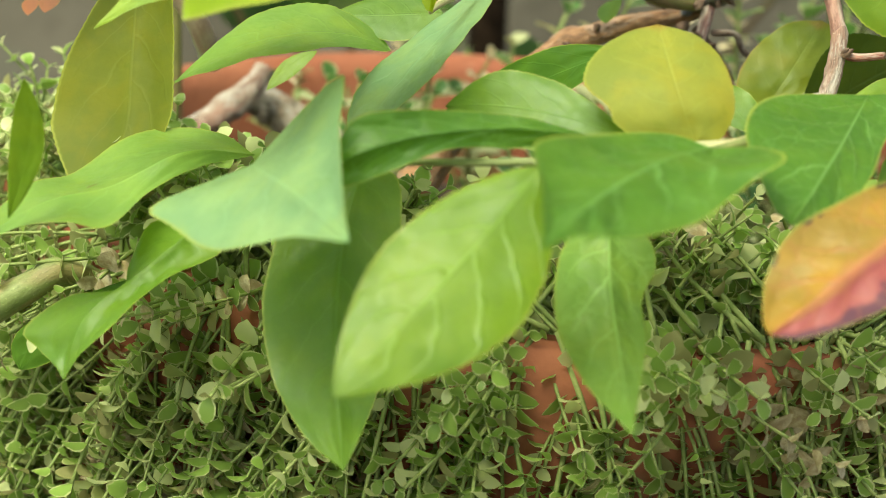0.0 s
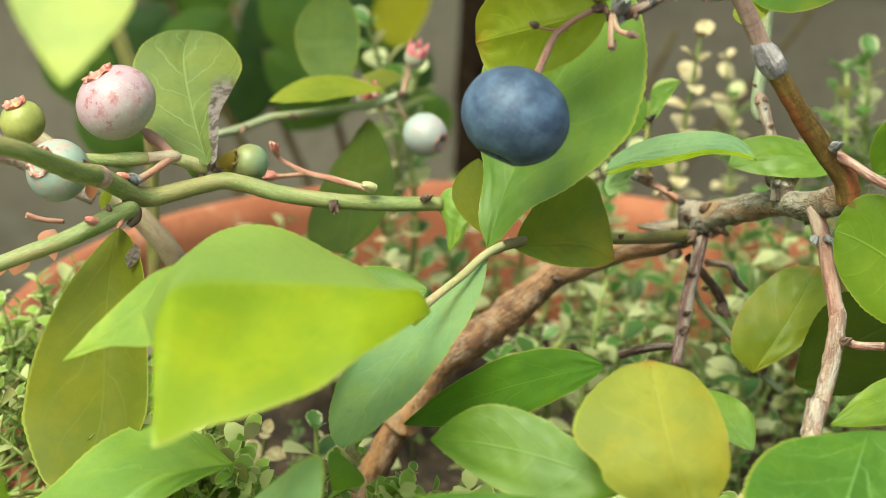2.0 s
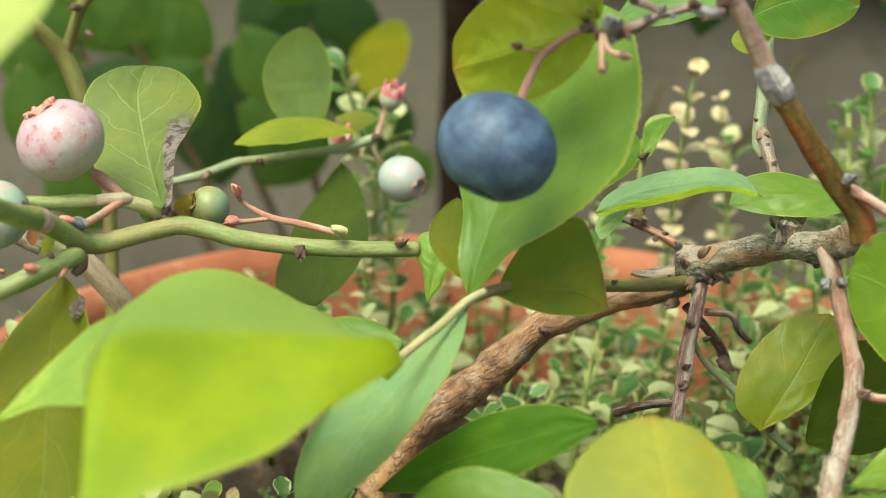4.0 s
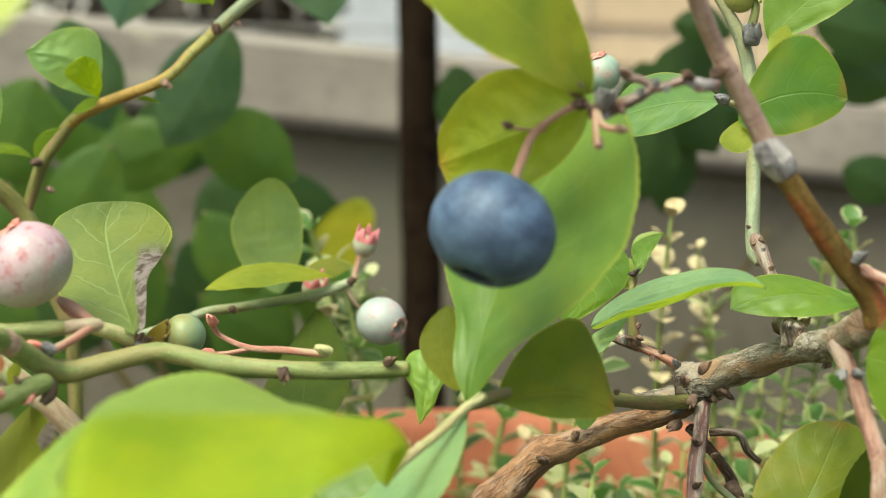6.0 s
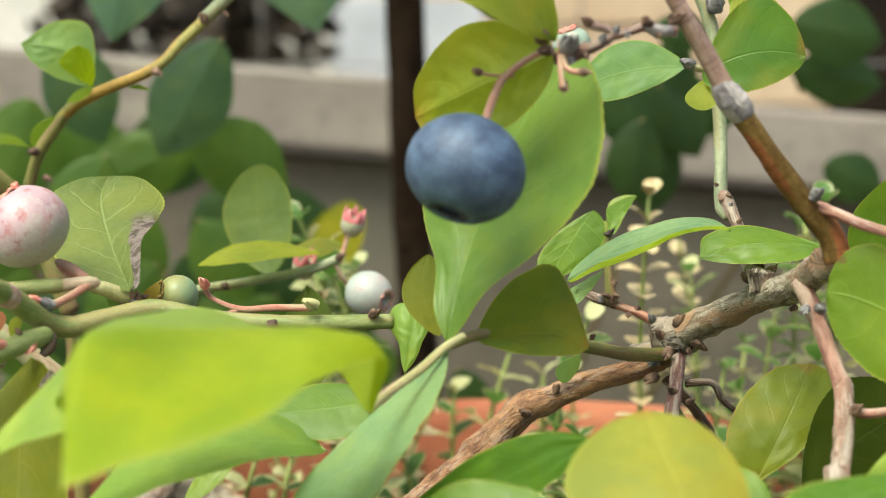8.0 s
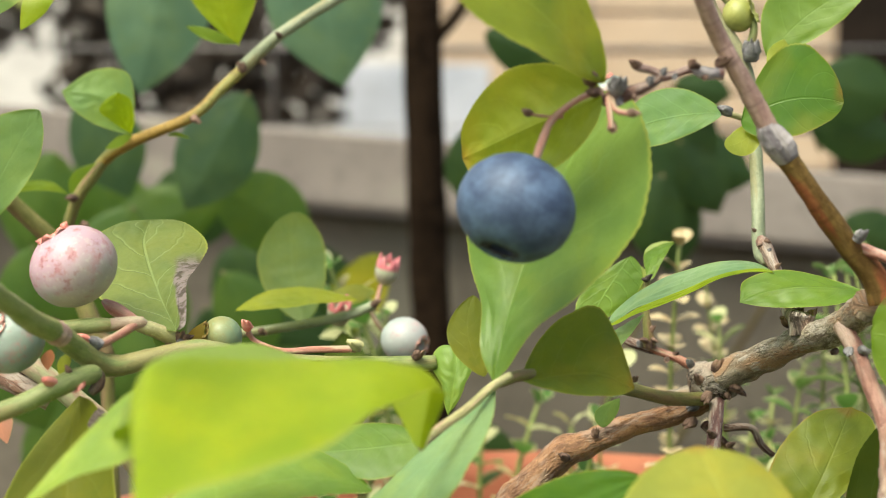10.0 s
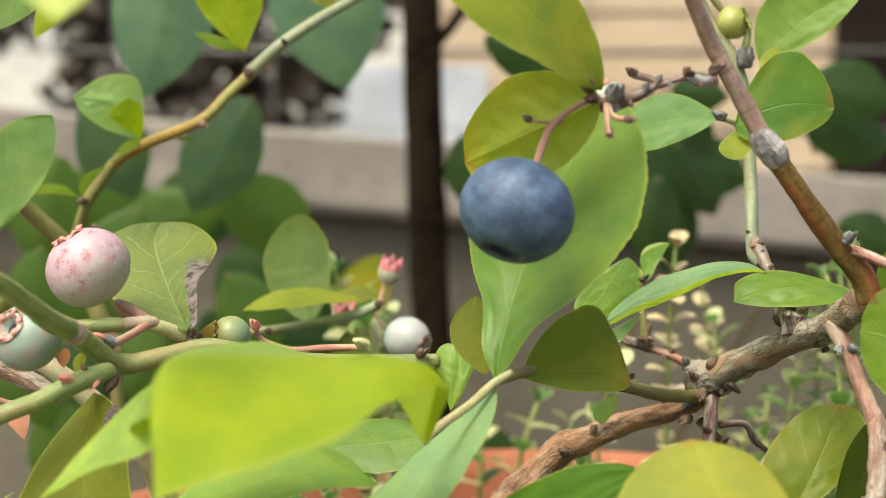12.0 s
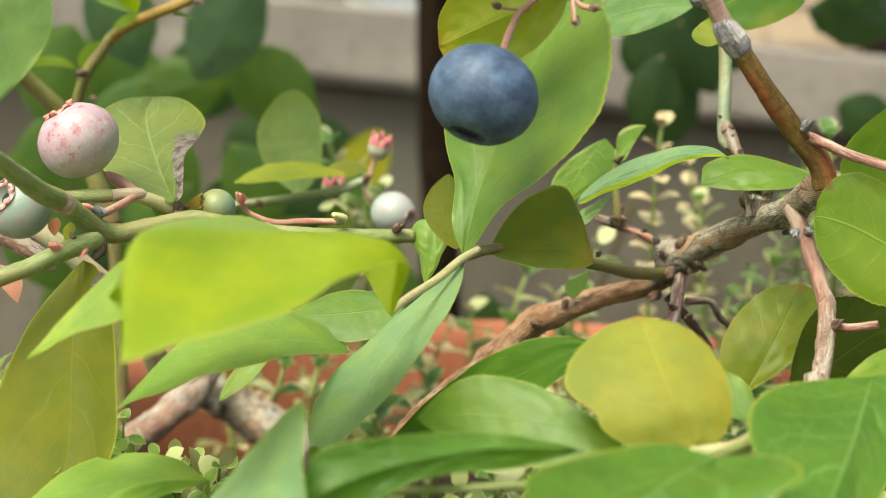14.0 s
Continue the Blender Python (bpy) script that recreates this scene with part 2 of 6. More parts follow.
STEM = {
    "green_twig": bark_material("green_twig", (0.15, 0.18, 0.05), (0.245, 0.27, 0.10), (0.26, 0.215, 0.09), 0.04, 0.5),
    "green_stem": bark_material("green_stem", (0.165, 0.21, 0.06), (0.265, 0.30, 0.115), (0.28, 0.25, 0.10), 0.03, 0.36),
    "pale_stalk": bark_material("pale_stalk", (0.36, 0.24, 0.17), (0.46, 0.36, 0.25), (0.38, 0.40, 0.22), 0.03, 0.45),
    "red_twig": bark_material("red_twig", (0.19, 0.06, 0.04), (0.40, 0.175, 0.115), (0.34, 0.25, 0.15), 0.2, 0.5),
    "bark": bark_material("bark", (0.15, 0.12, 0.085), (0.37, 0.315, 0.24), (0.34, 0.21, 0.125), 0.45, 0.8),
    "bark_red": bark_material("bark_red", (0.165, 0.08, 0.045), (0.39, 0.21, 0.11), (0.42, 0.215, 0.10), 0.4, 0.6, grey=0.4),
    "bark_pink": bark_material("bark_pink", (0.31, 0.19, 0.155), (0.48, 0.335, 0.275), (0.38, 0.25, 0.18), 0.12, 0.5, 0.5),
    "bark_olive": bark_material("bark_olive", (0.11, 0.065, 0.022), (0.20, 0.13, 0.042), (0.26, 0.095, 0.04), 0.2, 0.45, 0.3, scaly=False),
    "pink_twig": bark_material("pink_twig", (0.36, 0.14, 0.10), (0.47, 0.25, 0.19), (0.42, 0.32, 0.21), 0.08, 0.5),
    "bark_knot": bark_material("bark_knot", (0.06, 0.045, 0.035), (0.33, 0.275, 0.22), (0.22, 0.15, 0.11), 0.9, 0.85),
    "bark_grey": bark_material("bark_grey", (0.17, 0.15, 0.16), (0.36, 0.33, 0.345), (0.36, 0.30, 0.28), 0.35, 0.8),
    "bark_pale": bark_material("bark_pale", (0.22, 0.13, 0.095), (0.43, 0.35, 0.28), (0.33, 0.19, 0.14), 0.4, 0.75),
    "bark_dark": bark_material("bark_dark", (0.07, 0.035, 0.028), (0.22, 0.13, 0.095), (0.16, 0.08, 0.055), 0.5, 0.75),
    "bark_plum": bark_material("bark_plum", (0.12, 0.055, 0.05), (0.24, 0.12, 0.10), (0.42, 0.33, 0.27), 0.25, 0.5),
    "bark_russet": bark_material("bark_russet", (0.19, 0.085, 0.06), (0.35, 0.19, 0.14), (0.40, 0.29, 0.23), 0.14, 0.5),
    "petiole": bark_material("petiole", (0.34, 0.33, 0.14), (0.47, 0.44, 0.22), (0.46, 0.32, 0.20), 0.02, 0.45),
    "grey_twig": bark_material("grey_twig", (0.20, 0.23, 0.13), (0.29, 0.32, 0.20), (0.25, 0.24, 0.12), 0.05, 0.5, 0.15),
    "olive_twig": bark_material("olive_twig", (0.15, 0.15, 0.04), (0.24, 0.22, 0.07), (0.22, 0.15, 0.07), 0.1, 0.5),
    "twig_mixed": bark_material("twig_mixed", (0.22, 0.14, 0.02), (0.36, 0.22, 0.04), (0.24, 0.23, 0.05), 0.1, 0.5, 0.3),
}
BLUE = plain("ripe_skin", (0.032, 0.052, 0.105), (0.088, 0.138, 0.23), 330, 0.58, 0.2, None, 6)


def blushed(name, pale, blush, speck, radius):
    """Berry skin whose blush and rusty specks gather towards the crown."""
    m, t, co = start(name)
    high = ramp(t, math_(t, "ADD", node(t, "SeparateXYZ", {0: co}).outputs[2], math_(t, "MULTIPLY", math_(t, "SUBTRACT", noise_(t, co, 170, 3), 0.5), radius * 2.2)), -radius * 1.0, radius * 0.7)
    col = mix(t, ramp(t, noise_(t, co, 120, 3), 0.35, 0.65), pale, [c * 1.22 for c in pale])
    col = mix(t, math_(t, "MULTIPLY", high, 0.85), col, blush)
    col = mix(t, math_(t, "MULTIPLY", ramp(t, noise_(t, co, 420, 4, 0.7), 0.5, 0.64), math_(t, "MULTIPLY_ADD", high, 0.6, 0.12)), col, speck)
    col = mix(t, math_(t, "MULTIPLY", ramp(t, noise_(t, co, 1500, 2), 0.55, 0.7), 0.3), col, [min(1, c * 1.5) for c in pale])
    scar = math_(t, "MULTIPLY", ramp(t, noise_(t, co, 800, 4, 0.7), 0.58, 0.64), ramp(t, noise_(t, co, 210, 2), 0.45, 0.6))
    col = mix(t, math_(t, "MULTIPLY", scar, math_(t, "MULTIPLY_ADD", high, 0.6, 0.2)), col, [c * 0.7 for c in speck])
    b = node(t, "Bump", {"Strength": 0.2, "Distance": 0.0003, "Height": noise_(t, co, 1100, 3)})
    s = node(t, "BsdfPrincipled", {"Base Color": col, "Roughness": 0.45, "Normal": b.outputs[0]})
    finish(t, s.outputs[0])
    return m


PINK = blushed("half_ripe_skin", (0.35, 0.34, 0.28), (0.41, 0.255, 0.315), (0.35, 0.13, 0.13), 0.0062)
PALE = blushed("pale_skin", (0.20, 0.30, 0.235), (0.30, 0.35, 0.30), (0.44, 0.27, 0.24), 0.0048)
UNRIPE = blushed("unripe_skin", (0.15, 0.24, 0.15), (0.25, 0.245, 0.09), (0.22, 0.20, 0.08), 0.0031)
WHITISH = blushed("whitish_skin", (0.26, 0.305, 0.28), (0.36, 0.36, 0.35), (0.42, 0.30, 0.29), 0.0044)
LIMEY = plain("young_skin", (0.24, 0.26, 0.06), (0.36, 0.36, 0.10), 200, 0.45, 0.1, None, 6)
CROWN = plain("crown_red", (0.55, 0.16, 0.12), (0.70, 0.34, 0.27), 500, 0.5, 0.2)
CROWN_DARK = plain("crown_dark", (0.02, 0.02, 0.03), (0.06, 0.06, 0.10), 500, 0.7, 0.2)
DRY = plain("dry_husk", (0.05, 0.025, 0.018), (0.26, 0.16, 0.11), 500, 0.8, 0.4)


# ---- building helpers ----
def P(x, y, z):
    """Millimetres from the ripe berry to metres; the berry hangs 0.42 m over the ground."""
    return Vector((x / 1000, y / 1000, 0.42 + z / 1000))


def part(name, bm, material, parent=None, label="", smooth=True):
    me = bpy.data.meshes.new(name)
    bm.to_mesh(me)
    bm.free()
    me.materials.append(material)
    if smooth:
        for p in me.polygons:
            p.use_smooth = True
    ob = new(name, me)
    if parent is not None:
        ob.parent = parent
    return tagged(ob, label)


def mesh_part(name, verts, faces, material, parent=None, label="", uvs=None, smooth=True, wrap=False):
    me = bpy.data.meshes.new(name)
    me.from_pydata([tuple(v) for v in verts], [], faces)
    if uvs is not None:
        layer = me.uv_layers.new(name="blade")
        for face in me.polygons:
            us = [uvs[k][0] for k in face.vertices]
            for index, k in zip(face.loop_indices, face.vertices):
                u, v = uvs[k]
                if wrap and u < 0.4 and max(us) > 0.6:
                    u += 1.0  # the seam of a tube
                layer.data[index].uv = (u, v)
    me.materials.append(material)
    if smooth:
        me.polygons.foreach_set("use_smooth", [True] * len(me.polygons))
    ob = new(name, me)
    if parent is not None:
        ob.parent = parent
    return tagged(ob, label)


def box(bm, lo, hi, bevel=0.0):
    r = bmesh.ops.create_cube(bm, size=1.0)
    lo, hi = Vector(lo), Vector(hi)
    for v in r["verts"]:
        v.co = Vector([(lo[i] + hi[i]) / 2 + v.co[i] * (hi[i] - lo[i]) for i in range(3)])
    if bevel:
        edges = list({e for v in r["verts"] for e in v.link_edges})
        bmesh.ops.bevel(bm, geom=edges, offset=bevel, segments=2, affect="EDGES")


def spline(points, steps):
    """A smooth line through the points (a Catmull-Rom curve)."""
    p = [np.array(q, float) for q in points]
    p = [2 * p[0] - p[1]] + p + [2 * p[-1] - p[-2]]
    out = []
    for i in range(1, len(p) - 2):
        for k in range(steps):
            s = k / steps
            out.append(0.5 * (2 * p[i] + (p[i + 1] - p[i - 1]) * s + (2 * p[i - 1] - 5 * p[i] + 4 * p[i + 1] - p[i + 2]) * s**2 + (3 * p[i] - p[i - 1] - 3 * p[i + 1] + p[i + 2]) * s**3))
    return out + [p[-2]]


def tube(verts, faces, line, sides=12, rough=0.06, knots=0.0, uvs=None):
    """Adds a round stem along rows of x, y, z, radius, in metres, closed at both ends."""
    first = len(verts)
    side, run = None, 0.0
    for i, q in enumerate(line):
        c, r = Vector(q[:3]), q[3]
        run += (c - Vector(line[max(i - 1, 0)][:3])).length
        ahead = (Vector(line[min(i + 1, len(line) - 1)][:3]) - Vector(line[max(i - 1, 0)][:3])).normalized()
        side = ahead.orthogonal() if side is None else side - ahead * side.dot(ahead)
        side.normalize()
        up = ahead.cross(side)
        for k in range(sides):
            w = 2 * math.pi * k / sides
            d = side * math.cos(w) + up * math.sin(w)
            lump = 1 + rough * (noise.noise((c + d * r) * 450) + 0.7 * noise.noise((c + d * r) * 1300)) + knots * max(0, noise.noise((c + d * r) * 170))
            verts.append(c + d * r * lump)
            if uvs is not None:
                uvs.append((k / sides, run))
    n = len(line)
    for i in range(n - 1):
        for k in range(sides):
            a, b = first + i * sides + k, first + i * sides + (k + 1) % sides
            faces.append((a, b, b + sides, a + sides))
    faces.append(tuple(first + k for k in reversed(range(sides))))
    faces.append(tuple(first + (n - 1) * sides + k for k in range(sides)))


def profile(s, pk, a, b):
    x = s / pk if s < pk else (1 - s) / (1 - pk)
    return math.sin(math.pi / 2 * max(0.0, min(1.0, x))) ** (a if s < pk else b)


# ---- the blueberry bush ----
bush = tagged(new("blueberry_bush"), "blueberry bush with green leaves and berries in a terracotta pot", "shrub")
bush.location = P(30, 80, -95)
bpy.context.view_layer.update()


def under_bush(ob):
    ob.matrix_parent_inverse = Matrix.Translation(-Vector(bush.location))
    return ob


def skin(rows, wide):
    """The faces of a blade: one skin, so that light passes it once."""
    return [(i * wide + j, i * wide + j + 1, i * wide + j + wide + 1, i * wide + j + wide) for i in range(rows) for j in range(wide - 1)]


def leaf(base, mid, tip, left, right, kind, pk=0.5, a=0.8, b=0.9, red=0.0, spots=0, veins=0, notch=0, owner=None, label=""):
    """A blade from base to tip whose midrib passes mid; left and right are its widest reach."""
    B, M, T, L, R = (P(*q) for q in (base, mid, tip, left, right))
    c = (M - B * (1 - pk) ** 2 - T * pk**2) / (2 * pk * (1 - pk))
    # a control point far off the chord would loop: hold it near
    chord = (B + T) / 2
    if (c - chord).length > 1.4 * (T - B).length:
        c = chord + (c - chord) * (1.4 * (T - B).length / (c - chord).length)
    rib = lambda s: B * (1 - s) ** 2 + c * 2 * s * (1 - s) + T * s**2  # noqa: E731
    vl, vr = L - rib(pk), R - rib(pk)
    normal = (vr - vl).cross(T - B).normalized()
    long, seed = (T - B).length, B * 37
    NS, NU = 44, 6
    top, uvs = [], []
    for i in range(NS + 1):
        s = i / NS
        q = rib(s)
        for j in range(-NU, NU + 1):
            x = abs(j) / NU
            w = profile(s, pk, a, b)
            if notch and j < 0:
                w *= 1 - 0.1 * math.exp(-(((s - 0.42) / 0.05) ** 2)) - 0.05 * math.exp(-(((s - 0.35) / 0.03) ** 2))
            if x == 1:
                w *= 1 + 0.008 * (1 if i % 2 else -1) + 0.03 * noise.noise(seed + Vector((s * 9, j, 0)))
            v = vl if j < 0 else vr
            wave = 0.02 * long * x * noise.noise(seed + Vector((s * 4, 0.6 * j, 3)))
            dip = 0.07 * v.length * (x * x - x) * w * 1.3
            crease = -0.004 * long * (1 if j == 0 else 0)
            top.append(q + v * (x * w) + normal * (wave + dip + crease + 0.006 * long * noise.noise(seed + Vector((s * 14, x * 5, j * 0.3)))))
            uvs.append((0.5 + 0.5 * j / NU, s))
    W = 2 * NU + 1
    verts, faces = top, skin(NS, W)
    m = leaf_material(kind, red, spots, 0.5 if veins else 0.28)
    ob = mesh_part("leaf", verts, faces, m, owner or bush, label, uvs)
    if owner:
        return ob
    under_bush(ob)
    back = (rib(0.0) - rib(0.06)).normalized()
    v2, f2, u2 = [], [], []
    tube(v2, f2, [(*(B - back * 0.0012 + back * 0.0036 * k / 4 - Vector((0, 0, 0.0002 * k))), 0.0006 + 0.00006 * k) for k in range(5)], 8, 0.05, 0, u2)
    mesh_part("petiole", v2, f2, STEM["petiole"], ob, "", u2, wrap=True).matrix_parent_inverse = Matrix.Translation(-Vector(bush.location))
    return ob


def even(points, n):
    """n + 1 places at even steps along a smooth line through the points."""
    line = [Vector(q) for q in spline(points, 14)]
    run = [0.0]
    for p, q in zip(line, line[1:]):
        run.append(run[-1] + (q - p).length)
    out, k = [], 0
    for i in range(n + 1):
        d = run[-1] * i / n
        while k < len(line) - 2 and run[k + 1] < d:
            k += 1
        out.append(line[k].lerp(line[k + 1], min(1.0, max(0.0, (d - run[k]) / max(1e-9, run[k + 1] - run[k])))))
    return out


def blade(rib, left, right, kind, red=0.0, spots=0, veins=1, bow=0.08, quilt=0.35, bite=0, label=""):
    """A curled leaf: rib runs from base to tip, left and right are the margins between the two. In millimetres;
    bow lifts the halves between rib and margin, quilt raises the skin between the veins."""
    NS, NU = 72, 9
    base, end = rib[0], rib[-1]
    G, L, R = even(rib, NS), even([base] + left + [end], NS), even([base] + right + [end], NS)
    seed = Vector(base) * 0.7
    top, uvs = [], []
    for i in range(NS + 1):
        s = i / NS
        ahead = G[min(i + 1, NS)] - G[max(i - 1, 0)]
        for j in range(-NU, NU + 1):
            x = abs(j) / NU
            edge = (L if j < 0 else R)[i]
            out = edge - G[i]
            n = (R[i] - L[i]).cross(ahead)
            n = n.normalized() if n.length > 1e-6 else Vector((0, -1, 0))
            phase = (s - 0.30 * x**1.35 + (0.07 if j > 0 else 0.0)) * 5.5 + 0.6 * noise.noise(seed + Vector((s * 5, x * 2, j * 0.1)))
            puff = quilt * math.sin(math.pi * (phase % 1.0)) * math.sin(math.pi * min(1.0, x * 1.1)) * min(1.0, out.length / 5)
            lift = bow * out.length * 4 * (x - x * x) + puff + 0.25 * noise.noise(seed + Vector((s * 9, j * 0.35, 2)))
            if x == 1:
                out = out * (1 + (0.006 if i % 2 else -0.006) + 0.02 * noise.noise(seed + Vector((s * 16, j, 5))))
                lift *= 0.3
            if j == 0:
                lift = -0.18
            q = G[i] + out * x + n * lift
            top.append(P(*q))
            uvs.append((0.5 + 0.5 * j / NU, s))
    ob = under_bush(mesh_part("leaf", top, skin(NS, 2 * NU + 1), leaf_material(kind, red, spots, (0.28, 0.65, 0.5)[veins], bite), bush, label, uvs))
    B = P(*base)
    back = (G[0] - G[6]).normalized()
    v2, f2, u2 = [], [], []
    tube(v2, f2, [(*(B + back * (0.0036 * k / 4 - 0.0012)), 0.0006 + 0.00006 * k) for k in range(5)], 8, 0.05, 0, u2)
    mesh_part("petiole", v2, f2, STEM["petiole"], ob, "", u2, wrap=True).matrix_parent_inverse = Matrix.Translation(-Vector(bush.location))
    return ob


def folded_leaf(far, rib, near, kind, veins=0.2, label="lime green leaf bent over along its rib"):
    """A blade bent over along its rib; the three lines run from tip to base."""
    NS, NU = 10, 8
    F, G, N = (spline(q, NS) for q in (far, rib, near))
    top, uvs = [], []
    for i, (x, y, z) in enumerate(zip(F, G, N)):
        for j in range(2 * NU + 1):
            s = j / (2 * NU)
            q = x * (1 - s) * (1 - 2 * s) + y * 4 * s * (1 - s) + z * s * (2 * s - 1)
            q = 0.45 * q + 0.55 * (x + (y - x) * 2 * s if s < 0.5 else y + (z - y) * (2 * s - 1))
            wave = 0.4 * noise.noise(Vector(q) * 0.11) + (0.04 * (1 if i % 2 else -1) if j in (0, 2 * NU) else 0)
            top.append(P(q[0], q[1], q[2] + wave))
            uvs.append((s, 1 - i / (len(F) - 1)))
    return under_bush(mesh_part("leaf", top, skin(len(F) - 1, 2 * NU + 1), leaf_material(kind, 0.0, 0, veins), bush, label, uvs))


BUD = {}


def bud(base, tip, size, kind):
    """A small scaly bud or scar on a twig: three overlapping pointed scales."""
    if not BUD:
        BUD.update(dry=DRY, dark=plain("black_scale", (0.02, 0.014, 0.01), (0.075, 0.05, 0.035), 500, 0.8, 0.4), grey=plain("grey_bud", (0.08, 0.075, 0.075), (0.27, 0.26, 0.265), 700, 0.7, 0.5), red=CROWN, pale=STEM["petiole"])
    z = (P(*tip) - P(*base)).normalized()
    turn = z.to_track_quat("Z", "Y").to_matrix()
    r = size / 1000 * 0.5
    verts, faces = [], []
    for n, (lean, long) in enumerate(((0.0, 2.6), (0.35, 2.2), (-0.3, 1.9))):
        k = len(verts)
        for i, (w, h) in enumerate(((0.9, -0.4), (1.0, 0.4), (0.75, 1.1), (0.35, 1.8), (0.05, long))):
            for j in range(8):
                g = 2 * math.pi * j / 8 + n
                lump = 1 + 0.25 * noise.noise(Vector((j, i + 5 * n, size * 3 + base[0])))
                verts.append(P(*base) + turn @ Vector((r * w * math.cos(g) * lump + lean * h * r, r * w * math.sin(g) * lump * 0.8 + n * 0.2 * r, r * h * lump)))
        for i in range(4):
            for j in range(8):
                q, p2 = k + i * 8 + j, k + i * 8 + (j + 1) % 8
                faces.append((q, p2, p2 + 8, q + 8))
    return under_bush(mesh_part("bud", verts, faces, BUD[kind], bush))


def stem(name, points, kind, label=""):
    woody = kind.startswith("bark")
    line = [(*P(*q[:3]), q[3] / 1000) for q in spline(points, 16 if woody else 10)]
    verts, faces, uvs = [], [], []
    if kind in ("bark_pink", "bark_olive", "twig_mixed"):
        woody = False
    tube(verts, faces, line, 22 if woody else 16, 0.13 if woody else 0.05, 0.3 if woody else 0.1, uvs)
    return under_bush(mesh_part(name, verts, faces, STEM[kind], bush, label, uvs, wrap=True))


def berry(name, centre, radius, axis, material, crown, label, squash=0.88, open_crown=0.0, crown_height=0.35, size=1.0, eye=False):
    """A round fruit with a five-lobed crown at the end that axis points to."""
    z = Vector(axis).normalized()
    turn = z.to_track_quat("Z", "Y").to_matrix().to_4x4()
    r = radius / 1000
    at = Matrix.Translation(P(*centre)) @ turn
    bm = bmesh.new()
    bmesh.ops.create_uvsphere(bm, u_segments=40, v_segments=24, radius=r)
    for v in bm.verts:
        d = v.co.normalized()
        v.co.z *= squash
        rim = math.hypot(d.x, d.y)
        if d.z > 0 and rim < 0.36:
            v.co.z -= r * (0.8 if eye else 0.42) * (1 - rim / 0.36) ** 1.2
        v.co *= 1 + 0.012 * noise.noise(d * 3 + Vector(centre))
    ob = part(name, bm, material, bush, label)
    under_bush(ob)
    ob.matrix_basis = at
    verts, faces = [], []
    N = 40
    for ring, (rad, h) in enumerate(((0.30, 0.62), (0.46, 0.80), (0.50, 0.86 + crown_height * 0.4), (0.53 + open_crown, 0.86 + crown_height), (0.30 + open_crown, 0.80 + crown_height * 0.7), (0.30, 0.80), (0.27, 0.62))):
        for k in range(N):
            w = 2 * math.pi * k / N
            lobe = (1 - abs((w * 6 / (2 * math.pi)) % 1 * 2 - 1)) ** 1.5 * (0.75 + 0.5 * noise.noise(Vector((int(w * 6 / (2 * math.pi)), 3.3, radius))))
            hh = h if ring not in (3, 4) else 0.86 + crown_height * (0.15 + 0.85 * lobe) + 0.05 * noise.noise(Vector((k, ring, radius)))
            rr = rad * size * (1 + 0.05 * noise.noise(Vector((k * 0.5, 7, ring))))
            verts.append((r * rr * math.cos(w), r * rr * math.sin(w), r * hh * squash))
    for ring in range(6):
        for k in range(N):
            q = ring * N + k
            p2 = ring * N + (k + 1) % N
            faces.append((q, p2, p2 + N, q + N))
    if eye:
        rows = [(r * 0.30 * size * math.cos(k * math.pi / 8), r * 0.30 * size * math.sin(k * math.pi / 8), r * 0.70 * squash) for k in range(16)]
        hollow = mesh_part("hollow", rows + [(0, 0, r * 0.52 * squash)], [(k, (k + 1) % 16, 16) for k in range(16)], CROWN_DARK, ob)
        hollow.matrix_parent_inverse = Matrix()
    c = mesh_part("calyx", verts, faces, crown, ob)
    c.matrix_parent_inverse = Matrix()
    return ob


blade([(-2.4, 13, -23.9), (0.2, 17, -13.6), (5.3, 21, -0.9), (13.2, 22, 14.8)], [(-4.0, 15, -19.9), (-3.8, 20, -14.3), (-5.4, 24, -8.3), (-5.3, 26, -0.3), (-0.3, 27, 8.7), (7.0, 27, 13.7)], [(-0.5, 12, -22.0), (3.0, 9, -16.3), (8.6, 7, -11.6), (13.1, 6, -7.0), (16.2, 5, -2.0), (17.5, 6, 4.0), (17.1, 10, 10.4), (15.6, 16, 14.1)], 'light', veins=0, bow=0.02, quilt=0.35)
blade([(11.6, 8, 14.1), (3.4, 11, 10.4), (-6.4, 18, 5.6)], [(9.5, 9, 16.8), (2.8, 11, 18.2), (-2.3, 14, 16.1), (-6.3, 17, 10.4)], [(10.4, 8, 9.8), (6.6, 10, 5.3), (0.9, 13, 2.3), (-4.1, 16, 2.1)], 'yellowgreen', red=0.2, veins=0, bow=0.05, quilt=0.2)
leaf((11.4, 6, 15.5), (-0.4, -2, 26.7), (-14.6, -2, 34.6), (-4.4, -8, 22.5), (4.9, 4, 30.9), 'limegold', red=0.2)
blade([(1.5, 14, -23.9), (7.5, 16, -23.4), (12.6, 16.5, -23.5), (16.9, 16, -25.3)], [(2.5, 18, -21.7), (5.5, 22, -18.0), (9.3, 24, -15.7), (12.6, 23.5, -15.1), (14.7, 21, -18.1), (16.0, 18.5, -21.7)], [(3.8, 13, -24.6), (8.0, 12, -25.4), (12.3, 13, -25.8), (15.3, 15, -25.9)], 'mottled', red=0.3, spots=1, veins=0, bow=0.03, quilt=0.15, label='dark olive leaf mottled brown with a red edge')
